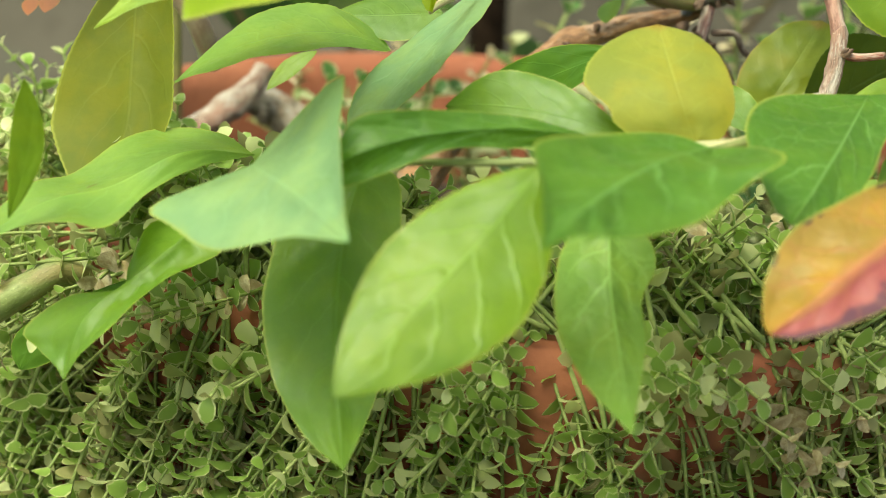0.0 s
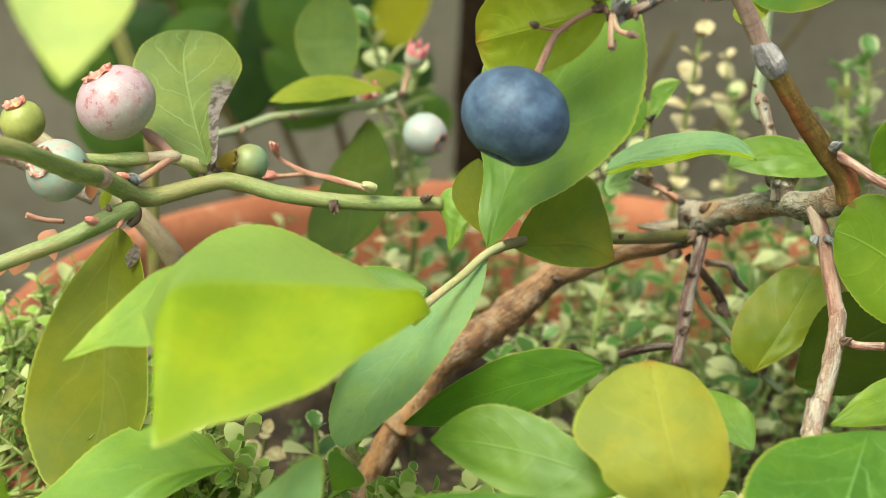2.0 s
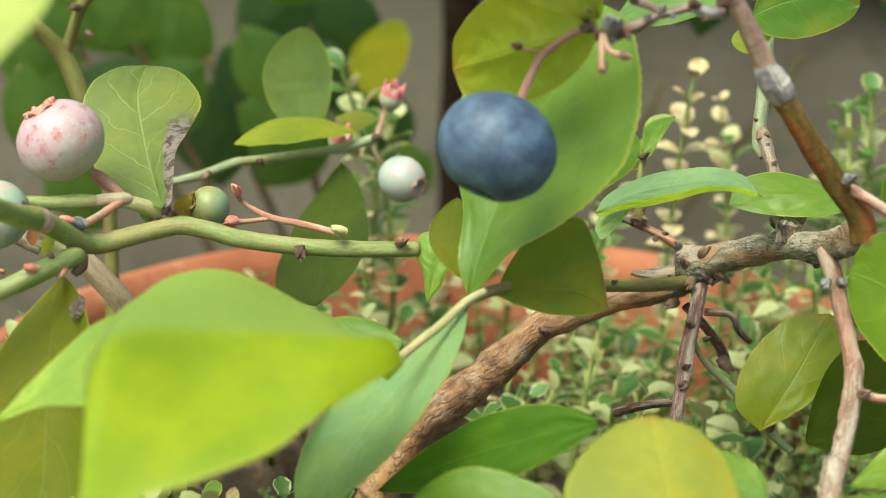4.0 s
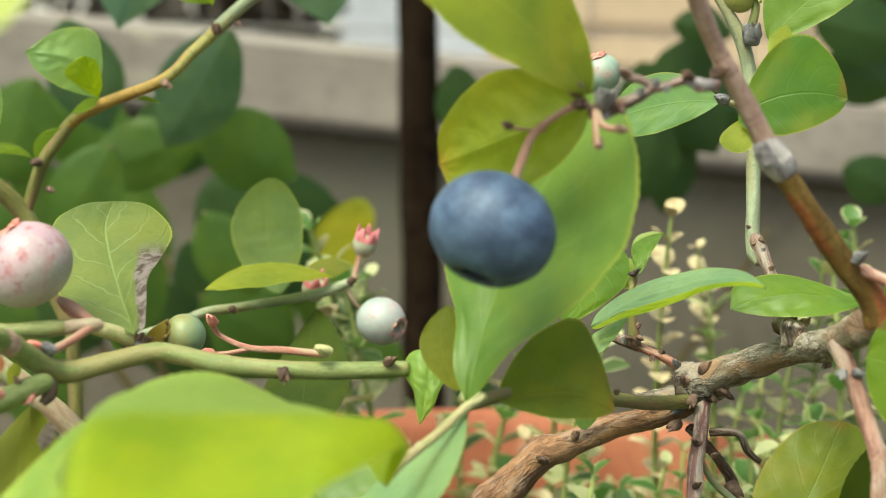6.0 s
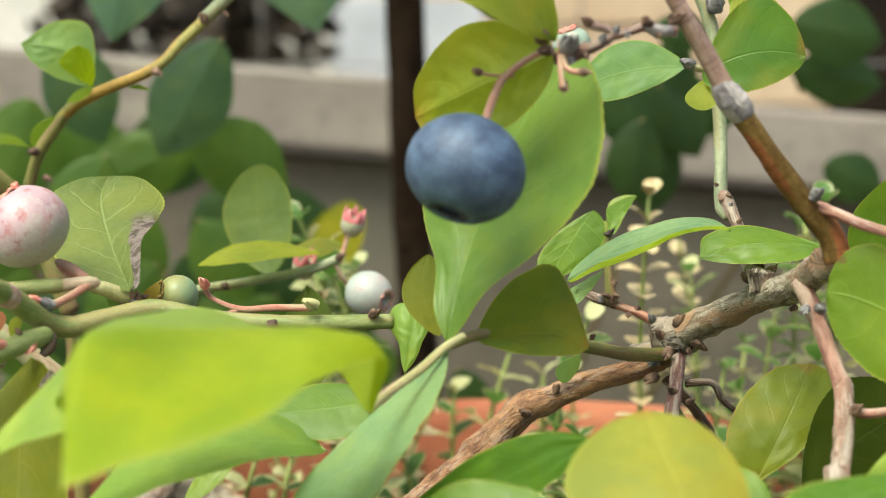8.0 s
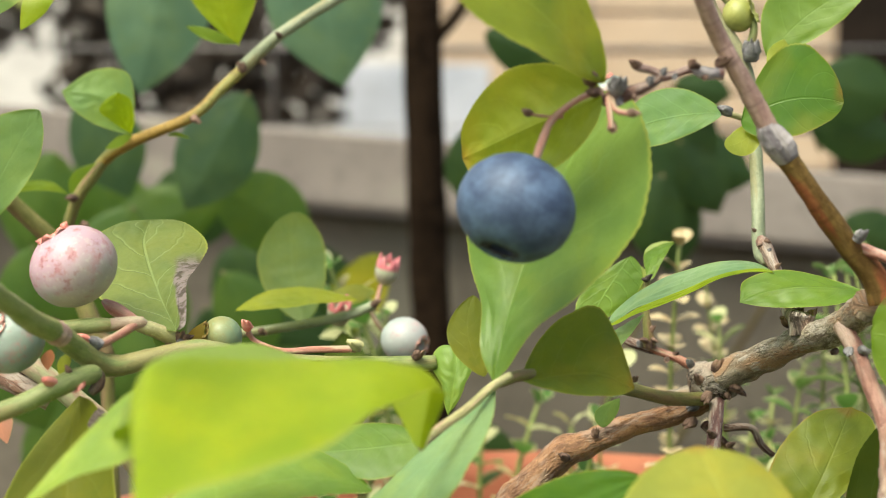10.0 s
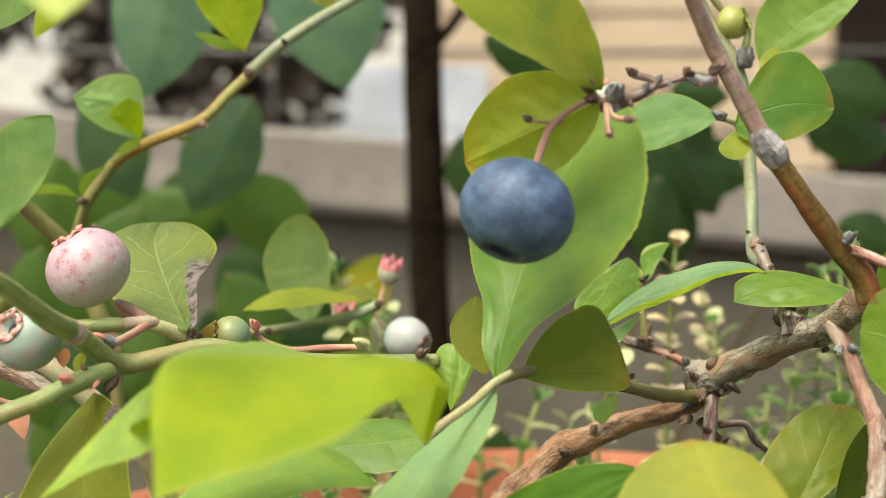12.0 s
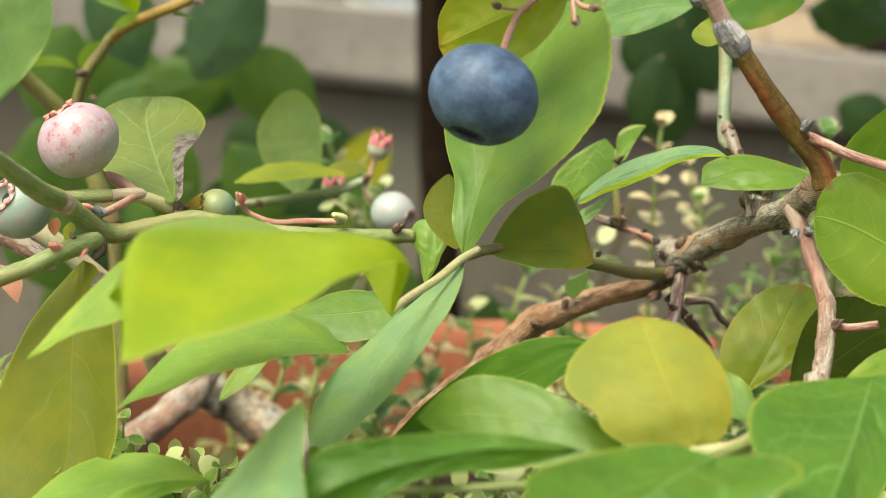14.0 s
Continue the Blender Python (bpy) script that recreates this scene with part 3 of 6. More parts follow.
blade([(-8.3, 31, -31.8), (-7.6, 31.5, -27.9), (-7.0, 32.5, -24.6), (-7.4, 34, -22.1)], [(-8.8, 31.5, -30.3), (-9.3, 32.5, -27.4), (-10.6, 34, -25.5), (-10.4, 35, -23.3), (-9.0, 35, -22.1)], [(-6.6, 31, -29.4), (-5.7, 31.5, -27.1), (-4.7, 33, -25.2), (-5.3, 34, -23.7), (-6.4, 34.5, -22.5)], 'spring', veins=0, bow=0.15, quilt=0.2, label='small lime leaf curled over at its top')
leaf((-3.3, 22, -24.7), (-5.5, 23, -18.7), (-4.8, 24, -13.5), (-8.4, 23, -19.2), (-2.3, 23, -18.6), 'olive', a=0.7, b=0.7)
blade([(16.1, 45, -20.4), (20.3, 42.5, -16.7), (23.9, 39.5, -14.3), (27.4, 36.5, -12.4), (31.3, 32.5, -10.5), (34.4, 28.5, -9.7), (37.3, 24, -10.5)], [(17.7, 49, -18.8), (20.7, 46.5, -15.7), (24.3, 43.5, -13.1), (27.9, 40.5, -11.4), (32.1, 37, -9.9), (35.8, 31.5, -9.6)], [(17.3, 44.2, -19.7), (20.2, 41.7, -17.4), (23.8, 38.4, -15.5), (27.2, 35.4, -13.6), (30.5, 31.9, -11.6), (33.6, 28.2, -10.4), (36.4, 24.8, -10.0)], 'glaucous', veins=0, bow=0.0, quilt=0.04, label='narrow pale blue-green leaf bent to one side')
blade([(16.2, 44.6, -20.4), (17.2, 43.1, -19.9), (20.1, 40.7, -17.7), (23.7, 37.4, -15.9), (27.1, 34.4, -13.9), (30.4, 30.9, -11.8), (33.5, 27.200000000000003, -10.5), (36.0, 23.900000000000002, -10.0), (37.1, 23.8, -10.5)], [(17.3, 43.800000000000004, -19.7), (20.2, 41.300000000000004, -17.4), (23.7, 38.0, -15.4), (27.2, 35.0, -13.5), (30.4, 31.5, -11.5), (33.6, 27.8, -10.3), (36.3, 24.400000000000002, -9.9)], [(17.1, 42.4, -20.0), (20.1, 40.099999999999994, -18.1), (23.6, 36.8, -16.3), (27.0, 33.8, -14.2), (30.3, 30.3, -12.0), (33.4, 26.6, -10.6), (35.7, 23.400000000000002, -10.1)], 'lime', veins=0, bow=0.0, quilt=0.03)
blade([(16.3, 45, -23.1), (19.2, 46, -21.4), (22.0, 47, -19.0)], [(17.0, 49, -22.3), (19.5, 49, -20.7)], [(17.4, 42, -23.5), (20.2, 44, -21.0)], 'frost', veins=0, bow=0.02, quilt=0.06)
blade([(55.2, 41, -15.2), (49.9, 41, -14.5), (44.3, 41, -14.3), (39.4, 41, -15.1), (35.5, 40.5, -16.5)], [(51.1, 43.5, -13.6), (45.0, 45, -12.1), (40.4, 44.5, -12.2), (36.5, 43, -13.5), (35.8, 41.5, -15.2)], [(50.1, 38.5, -16.4), (46.1, 38, -16.8), (42.3, 38.5, -17.0), (38.4, 39.5, -16.9)], 'green', spots=1, veins=0, bow=0.03, quilt=0.12, label='oval green leaf with a rusty speck')
leaf((36.7, 48, 10.6), (44, 47, 14), (52.2, 47, 13.5), (44.5, 48, 22.5), (43.8, 46, 8.3), 'deepgreen', a=0.6, b=0.6, red=0.25)
leaf((40.5, 49, 10.5), (37.3, 48, 7.9), (34.1, 47, 6.8), (36.7, 49, 9.7), (38.2, 47, 5.8), 'yellowgreen', a=0.6, b=0.5)
leaf((36.6, 62, 12), (26.3, 62, 10.9), (17.7, 60, 7.4), (26.2, 64, 15.9), (25.7, 60, 6.8), 'bluegreen', a=0.7)
blade([(42.5, 31, -48.5), (47.0, 33.4, -40.7), (52.5, 40, -32.2)], [(38.4, 31.5, -44.2), (40.4, 35.5, -38.2), (46.6, 40, -33.3)], [(49.0, 31.5, -43.9), (54.8, 35.5, -38.9), (55.8, 40, -34.3)], 'limegold', red=0.5, veins=0, quilt=0.06, bow=0.0)
leaf((65.2, 6, -26.3), (55.7, 11, -19.9), (48.3, 15, -17.7), (55.9, 12, -11.6), (54.7, 10, -28.8), 'fresh', a=0.7, b=0.5)
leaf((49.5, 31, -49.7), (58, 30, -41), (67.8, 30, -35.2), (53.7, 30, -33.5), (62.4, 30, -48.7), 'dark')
leaf((69.9, 45, -1.5), (65.4, 48, -10.8), (61.5, 50, -18.8), (60.5, 48, -10.2), (71.1, 48, -13.8), 'green')
blade([(-46.8, 27, -19.0), (-51.3, 38, -14.4), (-55.8, 51, -8.6), (-56.5, 60, -5.2)], [(-50.4, 29, -18.7), (-57.0, 34, -17.5), (-62.5, 44, -13.6), (-63.9, 52, -8.1), (-61.0, 58, -5.7)], [(-45.5, 27, -17.9), (-45.8, 30, -15.2), (-46.5, 36, -12.5), (-46.1, 46, -10.8), (-46.1, 52, -8.2), (-50.7, 58, -5.4)], 'sage', bite=1, veins=2, bow=0.05, quilt=0.2, label='dull green leaf with a dead brown edge')
blade([(-58.2, 16.3, -26.3), (-58.4, 11, -33.7), (-57.7, 5.5, -42.7), (-57.0, 0, -51.6), (-58.8, -6, -58.8)], [(-61.3, 14.5, -29.7), (-65.1, 11, -35.1), (-68.0, 7, -42.3), (-69.5, 3, -51.2), (-67.4, -1, -55.8), (-63.4, -5, -59.7)], [(-55.1, 12, -26.8), (-52.6, 9, -30.7), (-50.9, 4, -39.7), (-50.0, -1, -48.7), (-52.9, -4, -55.0)], 'bronze', spots=1, veins=0, bow=0.04, quilt=0.12, label='large olive green leaf with yellow veins and dead blotches')
blade([(-54.4, 11.2, -27.0), (-54.6, 10.2, -28.3), (-55.0, 9.4, -30.3)], [(-55.2, 11.2, -27.8), (-55.8, 10.4, -29.1)], [(-53.5, 10.6, -27.6), (-53.8, 9.8, -29.2)], 'scab', veins=0, bow=0.0, quilt=0.1)
# wing of the folded leaf, its pale sky sheen put into the colour
blade([(-41.2, -18, -17.8), (-48.1, -20, -25.5), (-57.1, -18.5, -33.1)], [(-46.3, -15, -21.4), (-52.7, -17, -27.8)], [(-41.9, -27, -24.8), (-50.2, -22, -28.9)], 'limepale', veins=0, bow=0.05, quilt=0.1)
folded_leaf([(-46.5, -19, -25), (-44.5, -16, -21.5), (-41.5, -12, -18.5), (-38, -7, -17), (-31, -7, -16), (-23, -7, -19), (-17, -13, -19.5), (-14.5, -13, -23), (-12.3, -6.5, -28.5)], [(-38.8, -46, -18.0), (-39.4, -41, -15.6), (-38.4, -38, -13.6), (-35.4, -36, -13.4), (-31.0, -34, -13.7), (-23.0, -32, -13.9), (-15.0, -31, -14.4), (-10.5, -23, -17.3), (-11.8, -7, -28.5)], [(-36.3, -58, -23.4), (-35.5, -58, -23.2), (-34.2, -57, -23.0), (-31.4, -55, -22.4), (-26.5, -53, -21.6), (-20.0, -49, -19.6), (-15.0, -43, -17.4), (-8.8, -28, -18.2), (-11.3, -7.5, -28.6)], 'lime_sheen')
leaf((-36.1, 112, -28.7), (-38.8, 115, -17.2), (-38.7, 116, -7.2), (-45.6, 115, -18.1), (-32.1, 114, -15.6), 'jade', a=0.6, b=0.6)
leaf((-24.9, 95, -22.3), (-36.2, 88, -20.8), (-45.6, 81, -22.6), (-36.8, 93, -19.7), (-35.6, 83, -22), 'yellowgreen', b=0.7)
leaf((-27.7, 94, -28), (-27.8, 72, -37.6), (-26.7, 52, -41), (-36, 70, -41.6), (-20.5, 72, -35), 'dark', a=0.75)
leaf((-32.4, 250, -49.5), (-32.7, 250, -37.4), (-29.9, 250, -26.9), (-41.4, 250, -38.6), (-24.3, 250, -34.6), 'sulphur', a=0.6, b=0.6)
leaf((-2.1, 12, -25), (-13.6, 2, -38.1), (-20.5, -8, -47.8), (-20.7, 8, -41.3), (-6.9, -8, -32.8), 'frost', b=0.6)
leaf((-18.5, 12, -38.3), (-32.4, 0, -35), (-47.8, -9, -41.8), (-34.1, 12, -32.2), (-32.7, -8, -36.4), 'spring')
leaf((-10.9, 16, -32.5), (-19.6, 16, -33.5), (-28.8, 16, -34.3), (-19.1, 20, -30.8), (-17.6, 12, -36.9), 'green')
blade([(24.9, -34, -38.3), (21.8, -32, -31.5), (19.7, -19, -25.8)], [(21.9, -34, -38.5), (17.6, -34, -38.2), (14.3, -33, -36.5), (13.5, -32, -34.9), (10.2, -29, -32.8), (11.2, -25, -29.6), (15.5, -20, -27.1)], [(27.1, -34, -37.9), (28.6, -33, -36.6), (29.6, -31, -33.6), (28.6, -26, -29.6), (25.4, -20, -26.9)], 'yellow', red=0.25, spots=1, veins=0, bow=0.05, quilt=0.06, label='round yellow leaf with a nick in its edge')
leaf((17.2, -28, -39.6), (3.7, -24, -37.9), (-7.9, -20, -39.3), (2.2, -20, -33.5), (5, -28, -42.6), 'green', a=0.7)
blade([(11.9, -39, -37.3), (1.0, -43, -36.2), (-9.1, -47, -37.0), (-16.1, -50, -38.9), (-19.7, -50, -41.4)], [(3.6, -40, -35.4), (-4.0, -42, -34.7), (-11.4, -46, -34.3), (-17.6, -48, -35.6)], [(4.0, -42, -38.6), (-5.6, -46, -38.6), (-12.0, -49, -41.0), (-18.3, -50, -43.5)], 'deep', veins=1, bow=0.06)
# the pale bluish kind paints the sky's reflection on this waxy blade
blade([(-32.3, -32, -46.7), (-29.1, -45, -43.6), (-21.6, -60, -42.4), (-14.4, -75, -42.3)], [(-42.1, -45, -49.3), (-39.0, -50, -50.3), (-32.9, -56, -50.8), (-27.2, -62, -48.0), (-21.3, -68, -44.5)], [(-20.7, -40, -32.3), (-18.7, -52, -35.3), (-17.1, -62, -38.0), (-15.8, -69, -40.5)], 'frost', bow=0.03, veins=0, label='green leaf, paled in its colour as if by sky sheen, arched over towards its brown tip')
leaf((5.1, -60, -36.3), (-4, -70, -46.7), (-14.8, -80, -57.8), (-10.8, -67, -44.1), (3.8, -72, -51.1), 'fresh', a=0.7, veins=1)
blade([(25.5, -46, -35.7), (18.2, -60, -34.5), (10.9, -74, -35.4), (5.3, -88, -36.9)], [(20.0, -44, -34.8), (11.5, -52, -33.8), (4.2, -66, -31.9), (4.7, -75, -33.8), (5.1, -83, -35.6)], [(30.4, -50, -34.2), (31.9, -60, -32.8), (27.9, -63, -35.1), (22.1, -70, -38.0), (15.0, -78, -38.0), (9.0, -85, -36.2)], 'deepgreen', quilt=0.6, bow=0.06, label='glossy green leaf bent along its rib with rolled corners')
blade([(14.6, -42, -47.3), (14.9, -49, -52.7), (16.4, -60, -58.5), (17.3, -74, -61.5)], [(9.5, -44, -49.4), (8.2, -50, -53.0), (9.1, -56, -57.3), (12.4, -64, -60.3)], [(19.0, -42, -48.2), (20.7, -45, -51.3), (19.0, -49, -54.5), (19.4, -56, -57.0), (18.4, -65, -59.8)], 'spring', bow=0.03)
blade([(-18.7, -22, -48.7), (-19.8, -30, -57.7), (-18.9, -39, -68.9), (-15.8, -52, -79.8)], [(-27.4, -25, -54.3), (-29.6, -29, -59.8), (-29.7, -34, -67.0), (-26.8, -40, -74.0), (-21.4, -47, -78.1)], [(-13.9, -23, -48.8), (-12.3, -27, -53.9), (-11.7, -35, -64.9), (-12.8, -42, -72.6), (-14.7, -49, -77.6)], 'green', veins=0, bow=0.03)
blade([(48.7, -20, -32.7), (42.2, -38, -36.3), (34.2, -56, -41.6)], [(37.8, -25, -32.5), (32.4, -32, -32.5), (29.9, -40, -34.5), (31.1, -48, -38.1), (32.5, -53, -40.5)], [(51.7, -22, -32.1), (51.7, -26, -33.4), (48.3, -34, -36.4), (45.4, -42, -39.1), (39.9, -51, -41.9)], 'deepgreen', bow=0.01, label='blue-green leaf with sunken veins')
blade([(52.1, -55, -35.9), (43.7, -62, -41.2), (36.8, -67, -45.8), (30.8, -71, -49.7)], [(49.9, -50, -35.1), (44.7, -53, -36.1), (40.0, -56, -37.7), (33.5, -60, -41.1), (30.8, -64, -45.4), (30.2, -69, -48.6)], [(52.8, -60, -40.0), (47.8, -66, -44.4), (43.3, -68, -46.6), (39.1, -70, -48.2), (34.3, -71, -49.8)], 'orange', label='withering leaf, yellow and orange to crimson, edges burnt')
blade([(-35.8, -8, -51.8), (-43.9, -18, -49.6), (-52.5, -25, -53.4), (-60.4, -30, -55.1), (-68.9, -37, -60.1)], [(-42.2, -2, -50.4), (-50.4, 0, -50.8), (-56.2, -6, -51.7), (-61.1, -14, -55.1), (-65.4, -24, -54.9)], [(-42.2, -18, -51.6), (-47.1, -26, -53.4), (-50.3, -36, -55.7), (-55.3, -38, -54.9), (-60.9, -38, -56.0)], 'spring', veins=0, bow=0.03, label='blue-green leaf with a wavy margin')
blade([(-41.1, -26, -58.6), (-47.4, -32, -63.7), (-53.2, -36, -68.9), (-54.9, -40, -76.3)], [(-47.6, -22, -58.9), (-49.6, -27, -63.8), (-50.3, -29, -66.8), (-57.3, -30, -68.2), (-62.5, -33, -72.4), (-60.1, -35, -74.1), (-57.1, -38, -74.8)], [(-36.8, -27, -60.7), (-42.8, -32, -63.3), (-46.4, -36, -65.9), (-49.2, -39, -68.9), (-52.5, -40, -72.2)], 'green', veins=0, bow=0.02, label='dark green leaf hooked down to a point')
leaf((-50.8, -18, -68.8), (-63, -16, -76.8), (-68.6, -16, -85.9), (-67.7, -16, -78.6), (-61.3, -16, -82), 'deepgreen')
leaf((-53.9, -30, 36.3), (-44.4, -58, 26.9), (-40.4, -74, 19.4), (-50.6, -58, 26.4), (-37.5, -58, 27.4), 'milky', pk=0.55, a=0.7, b=1.0)
blade([(-67.4, 100, 8.2), (-71.3, 98, 14.7), (-79.1, 96, 16.2)], [(-66.7, 101, 15.0), (-68.4, 101, 20.0), (-74.1, 99, 20.0)], [(-70.0, 98, 8.9), (-73.6, 96, 10.4), (-77.2, 95, 13.2)], 'pale', veins=0, bow=0.05, quilt=0.1)
blade([(-66.6, 97, 8.3), (-67.5, 94, 11.9), (-67.8, 92, 15.9)], [(-68.9, 95, 10.0), (-71.8, 94, 12.6), (-69.9, 93, 14.9)], [(-65.7, 96, 10.9), (-66.1, 94, 14.7)], 'lime', veins=0, bow=0.05, quilt=0.1)
leaf((-66.8, 99, 8.1), (-69, 98, 7.1), (-71.7, 98, 5.5), (-69.2, 98, 7.9), (-68.7, 98, 6), 'fresh')
leaf((-79.8, 103, -3.2), (-85.2, 103, -1.1), (-92.4, 103, -3.1), (-85.2, 103, -0.4), (-85, 103, -2.4), 'fresh')
leaf((-79.6, 103, -2.9), (-77.8, 102, -0.1), (-73.3, 101, 3), (-78.6, 102, 1), (-76.5, 102, -1.4), 'fresh')
leaf((-47.5, 104, 24.8), (-50.3, 102, 33.4), (-49.1, 100, 43.7), (-56.8, 102, 36), (-43.7, 102, 36), 'lime', pk=0.55, a=1.1, red=0.3)
leaf((-47.6, 103, 25.2), (-52.3, 102, 26.8), (-57.1, 102, 28.4), (-52.3, 102, 27.8), (-52.8, 102, 25.6), 'fresh')
leaf((-31.9, 106, 33.5), (-32.3, 106, 37.4), (-32.9, 106, 43.3), (-36.4, 106, 37.4), (-28.4, 106, 37.4), 'olive')
leaf((-60.5, 100, 8), (-58.7, 100, 8.4), (-56.2, 100, 7.4), (-58.7, 100, 8.7), (-58.7, 100, 7.8), 'fresh')
leaf((-88.9, 70, -9.4), (-82.8, 70, 2.3), (-76.6, 70, 12.6), (-87, 70, 8.1), (-77.7, 70, 2.3), 'pale')
leaf((-69, 60, 37.4), (-73.2, 60, 31), (-76.8, 60, 25.2), (-75.2, 60, 32.1), (-71.4, 60, 29.7), 'lime')
leaf((-69.7, 40, 38.6), (-73.2, 40, 31.9), (-77.5, 40, 25.2), (-76.5, 40, 32.8), (-69.8, 40, 30.3), 'pale')
leaf((44.8, 68, 20.9), (51.6, 68, 28.4), (62.3, 66, 34.3), (46.6, 70, 32.8), (55.4, 66, 26.4), 'green')
leaf((50.8, 75, 28.4), (53.7, 75, 30.3), (57.5, 75, 32.2), (52.2, 75, 32.2), (55.7, 75, 28.2), 'dull')
leaf((45.7, 60, 23.8), (44.6, 58, 21), (43.2, 56, 17.7), (42.6, 58, 21.4), (46.5, 58, 20), 'yellowgreen')
leaf((15, -8, -32.1), (2.4, 0, -40.2), (-12.8, 6, -50.4), (2.1, 2, -35.9), (2.4, -2, -44.2), 'deep', a=0.7)
leaf((66, 0, -34.6), (56, -2, -36), (47.3, -5, -39.6), (56, 0, -33.5), (56.9, -4, -38.6), 'fresh')
leaf((63.5, -18, -39.1), (56.7, -22, -42.8), (50.3, -26, -46.4), (53.7, -22, -37.7), (60.5, -22, -50.2), 'green')
leaf((35.8, -12, -41), (32.7, -8, -38.5), (29.2, -5, -35.5), (30.8, -8, -40), (35.1, -8, -36.6), 'green')
blade([(24.5, 62, -15.4), (25.7, 64, -12.3), (29.5, 67, -9.4)], [(24.3, 64, -13.7), (24.4, 67, -11.9), (25.2, 68, -11.0), (27.5, 68, -9.8)], [(25.6, 62, -14.7), (27.0, 63, -12.2), (28.3, 65, -10.6)], 'green', veins=0, bow=0.02, quilt=0.1, label='small leaf folded into a pointed cup')
blade([(24.4, 67.5, -12.2), (26.1, 68.6, -10.7), (29.4, 67.4, -9.3)], [(25.0, 69, -10.8), (26.2, 69.5, -9.9), (27.9, 69, -9.4)], [(25.3, 68.2, -11.7), (27.0, 68.8, -10.6), (28.3, 68.2, -9.9)], 'milky', veins=0, bow=0.0, quilt=0.1)
blade([(24.0, 64, -18.0), (23.7, 66, -16.3), (24.4, 68, -13.5)], [(22.4, 65, -17.8), (22.8, 67, -16.5), (23.6, 68, -14.8)], [(24.5, 63, -17.1), (24.7, 65, -15.4), (24.8, 67, -14.3)], 'straw', veins=0, bow=0.05, quilt=0.1)
leaf((22.2, 66, -11.6), (18, 64, -17.2), (14, 62, -23.7), (13.7, 64, -17.7), (23.3, 64, -17.2), 'green', veins=1)
leaf((18.9, 52, -33), (16.9, 52, -35.1), (16.3, 52, -37.7), (15.2, 52, -35.1), (18.5, 52, -35.6), 'pale', b=0.6)
stem('stem', [(-80, -26, 1.5, 0.95), (-73, -17, -3.4, 1.05), (-65.6, -8, -7.7, 1.2), (-63.0, 0, -11.9, 1.35), (-61.5, 7, -15.2, 1.5), (-60.0, 12, -17.2, 1.52), (-57.9, 17, -20.5, 1.5), (-56.2, 20, -22.5, 1.52), (-54.8, 21.6, -23.1, 1.58), (-53.2, 22.8, -23.1, 1.45), (-51.2, 24, -22.7, 1.4), (-47.0, 26.8, -22.0, 1.36), (-44.2, 28, -21.6, 1.38), (-40.3, 28.7, -22.3, 1.34), (-35.8, 29, -23.3, 1.33), (-27, 30, -24.2, 1.26), (-17.3, 32, -24.5, 1.2), (-10.2, 34, -24.6, 1.07)], 'green_stem')
stem('node', [(-60.5, 10.8, -16.6, 1.5), (-60.2, 11.6, -17.0, 1.66), (-59.9, 12.3, -17.4, 1.66), (-59.5, 13.1, -17.9, 1.48)], 'bark_pink')
bud((-61.2, 10.9, -15.6), (-61.8, 10.4, -14.4), 1.3, 'dry')
stem('stem', [(-84, 0, -33.4, 1.05), (-75, 3.5, -30.0, 1.15), (-66.4, 7, -26.9, 1.25), (-63.2, 9, -25.8, 1.32), (-60.0, 11, -24.3, 1.4), (-57.6, 14, -23.5, 1.42), (-56.4, 15.8, -23.3, 1.3), (-55.8, 16.8, -23.4, 0.9)], 'green_stem')
stem('node', [(-57.8, 18.2, -22.6, 0.5), (-55.9, 17.2, -23.6, 0.8), (-55.7, 16.6, -24.8, 0.85), (-56.6, 16, -26.0, 0.5)], 'bark_dark')
bud((-60.3, 9.9, -23.6), (-60.9, 9.0, -23.2), 1.5, 'red')
bud((-57.2, 13.2, -24.3), (-57.6, 12.3, -24.9), 1.4, 'red')
bud((-58.6, 12.2, -22.4), (-58.9, 11.8, -21.5), 0.9, 'dry')
stem('stem', [(-70, 19, -18.2, 1.0), (-65.5, 21, -17.9, 1.0), (-61, 22, -17.8, 1.02), (-57.2, 23.4, -17.7, 1.1), (-55.6, 24.1, -17.7, 0.9)], 'green_stem')
stem('leaf_stalk', [(-56.0, 24, -17.8, 0.92), (-54.3, 24.9, -17.6, 0.88), (-52.0, 26, -17.7, 0.95), (-51.0, 26.8, -18.1, 0.6)], 'pale_stalk')
stem('leaf_stalk', [(-52.4, 25.9, -18.0, 0.75), (-50.8, 27, -18.5, 1.0), (-49.2, 28.4, -19.4, 1.12), (-47.8, 29.4, -20.2, 1.1), (-46.8, 30, -20.7, 0.75)], 'petiole')
leaf((-49.8, 28, -19.6), (-49.4, 28.8, -21.0), (-48.9, 29.3, -22.2), (-50.3, 28.6, -20.8), (-48.0, 29.2, -21.2), 'pale')
stem('twig', [(-56.6, 18.9, -19.95, 0.66), (-55.4, 20.8, -19.6, 0.6), (-53.6, 23.5, -18.7, 0.6), (-51.9, 26.1, -17.6, 0.66), (-51.4, 26.7, -17.3, 0.5)], 'pink_twig')
bud((-56.5, 19.0, -19.9), (-58.7, 15.8, -18.0), 2.0, 'grey')
bud((-57.6, 17.4, -19.0), (-58.9, 15.5, -17.8), 1.5, 'red')
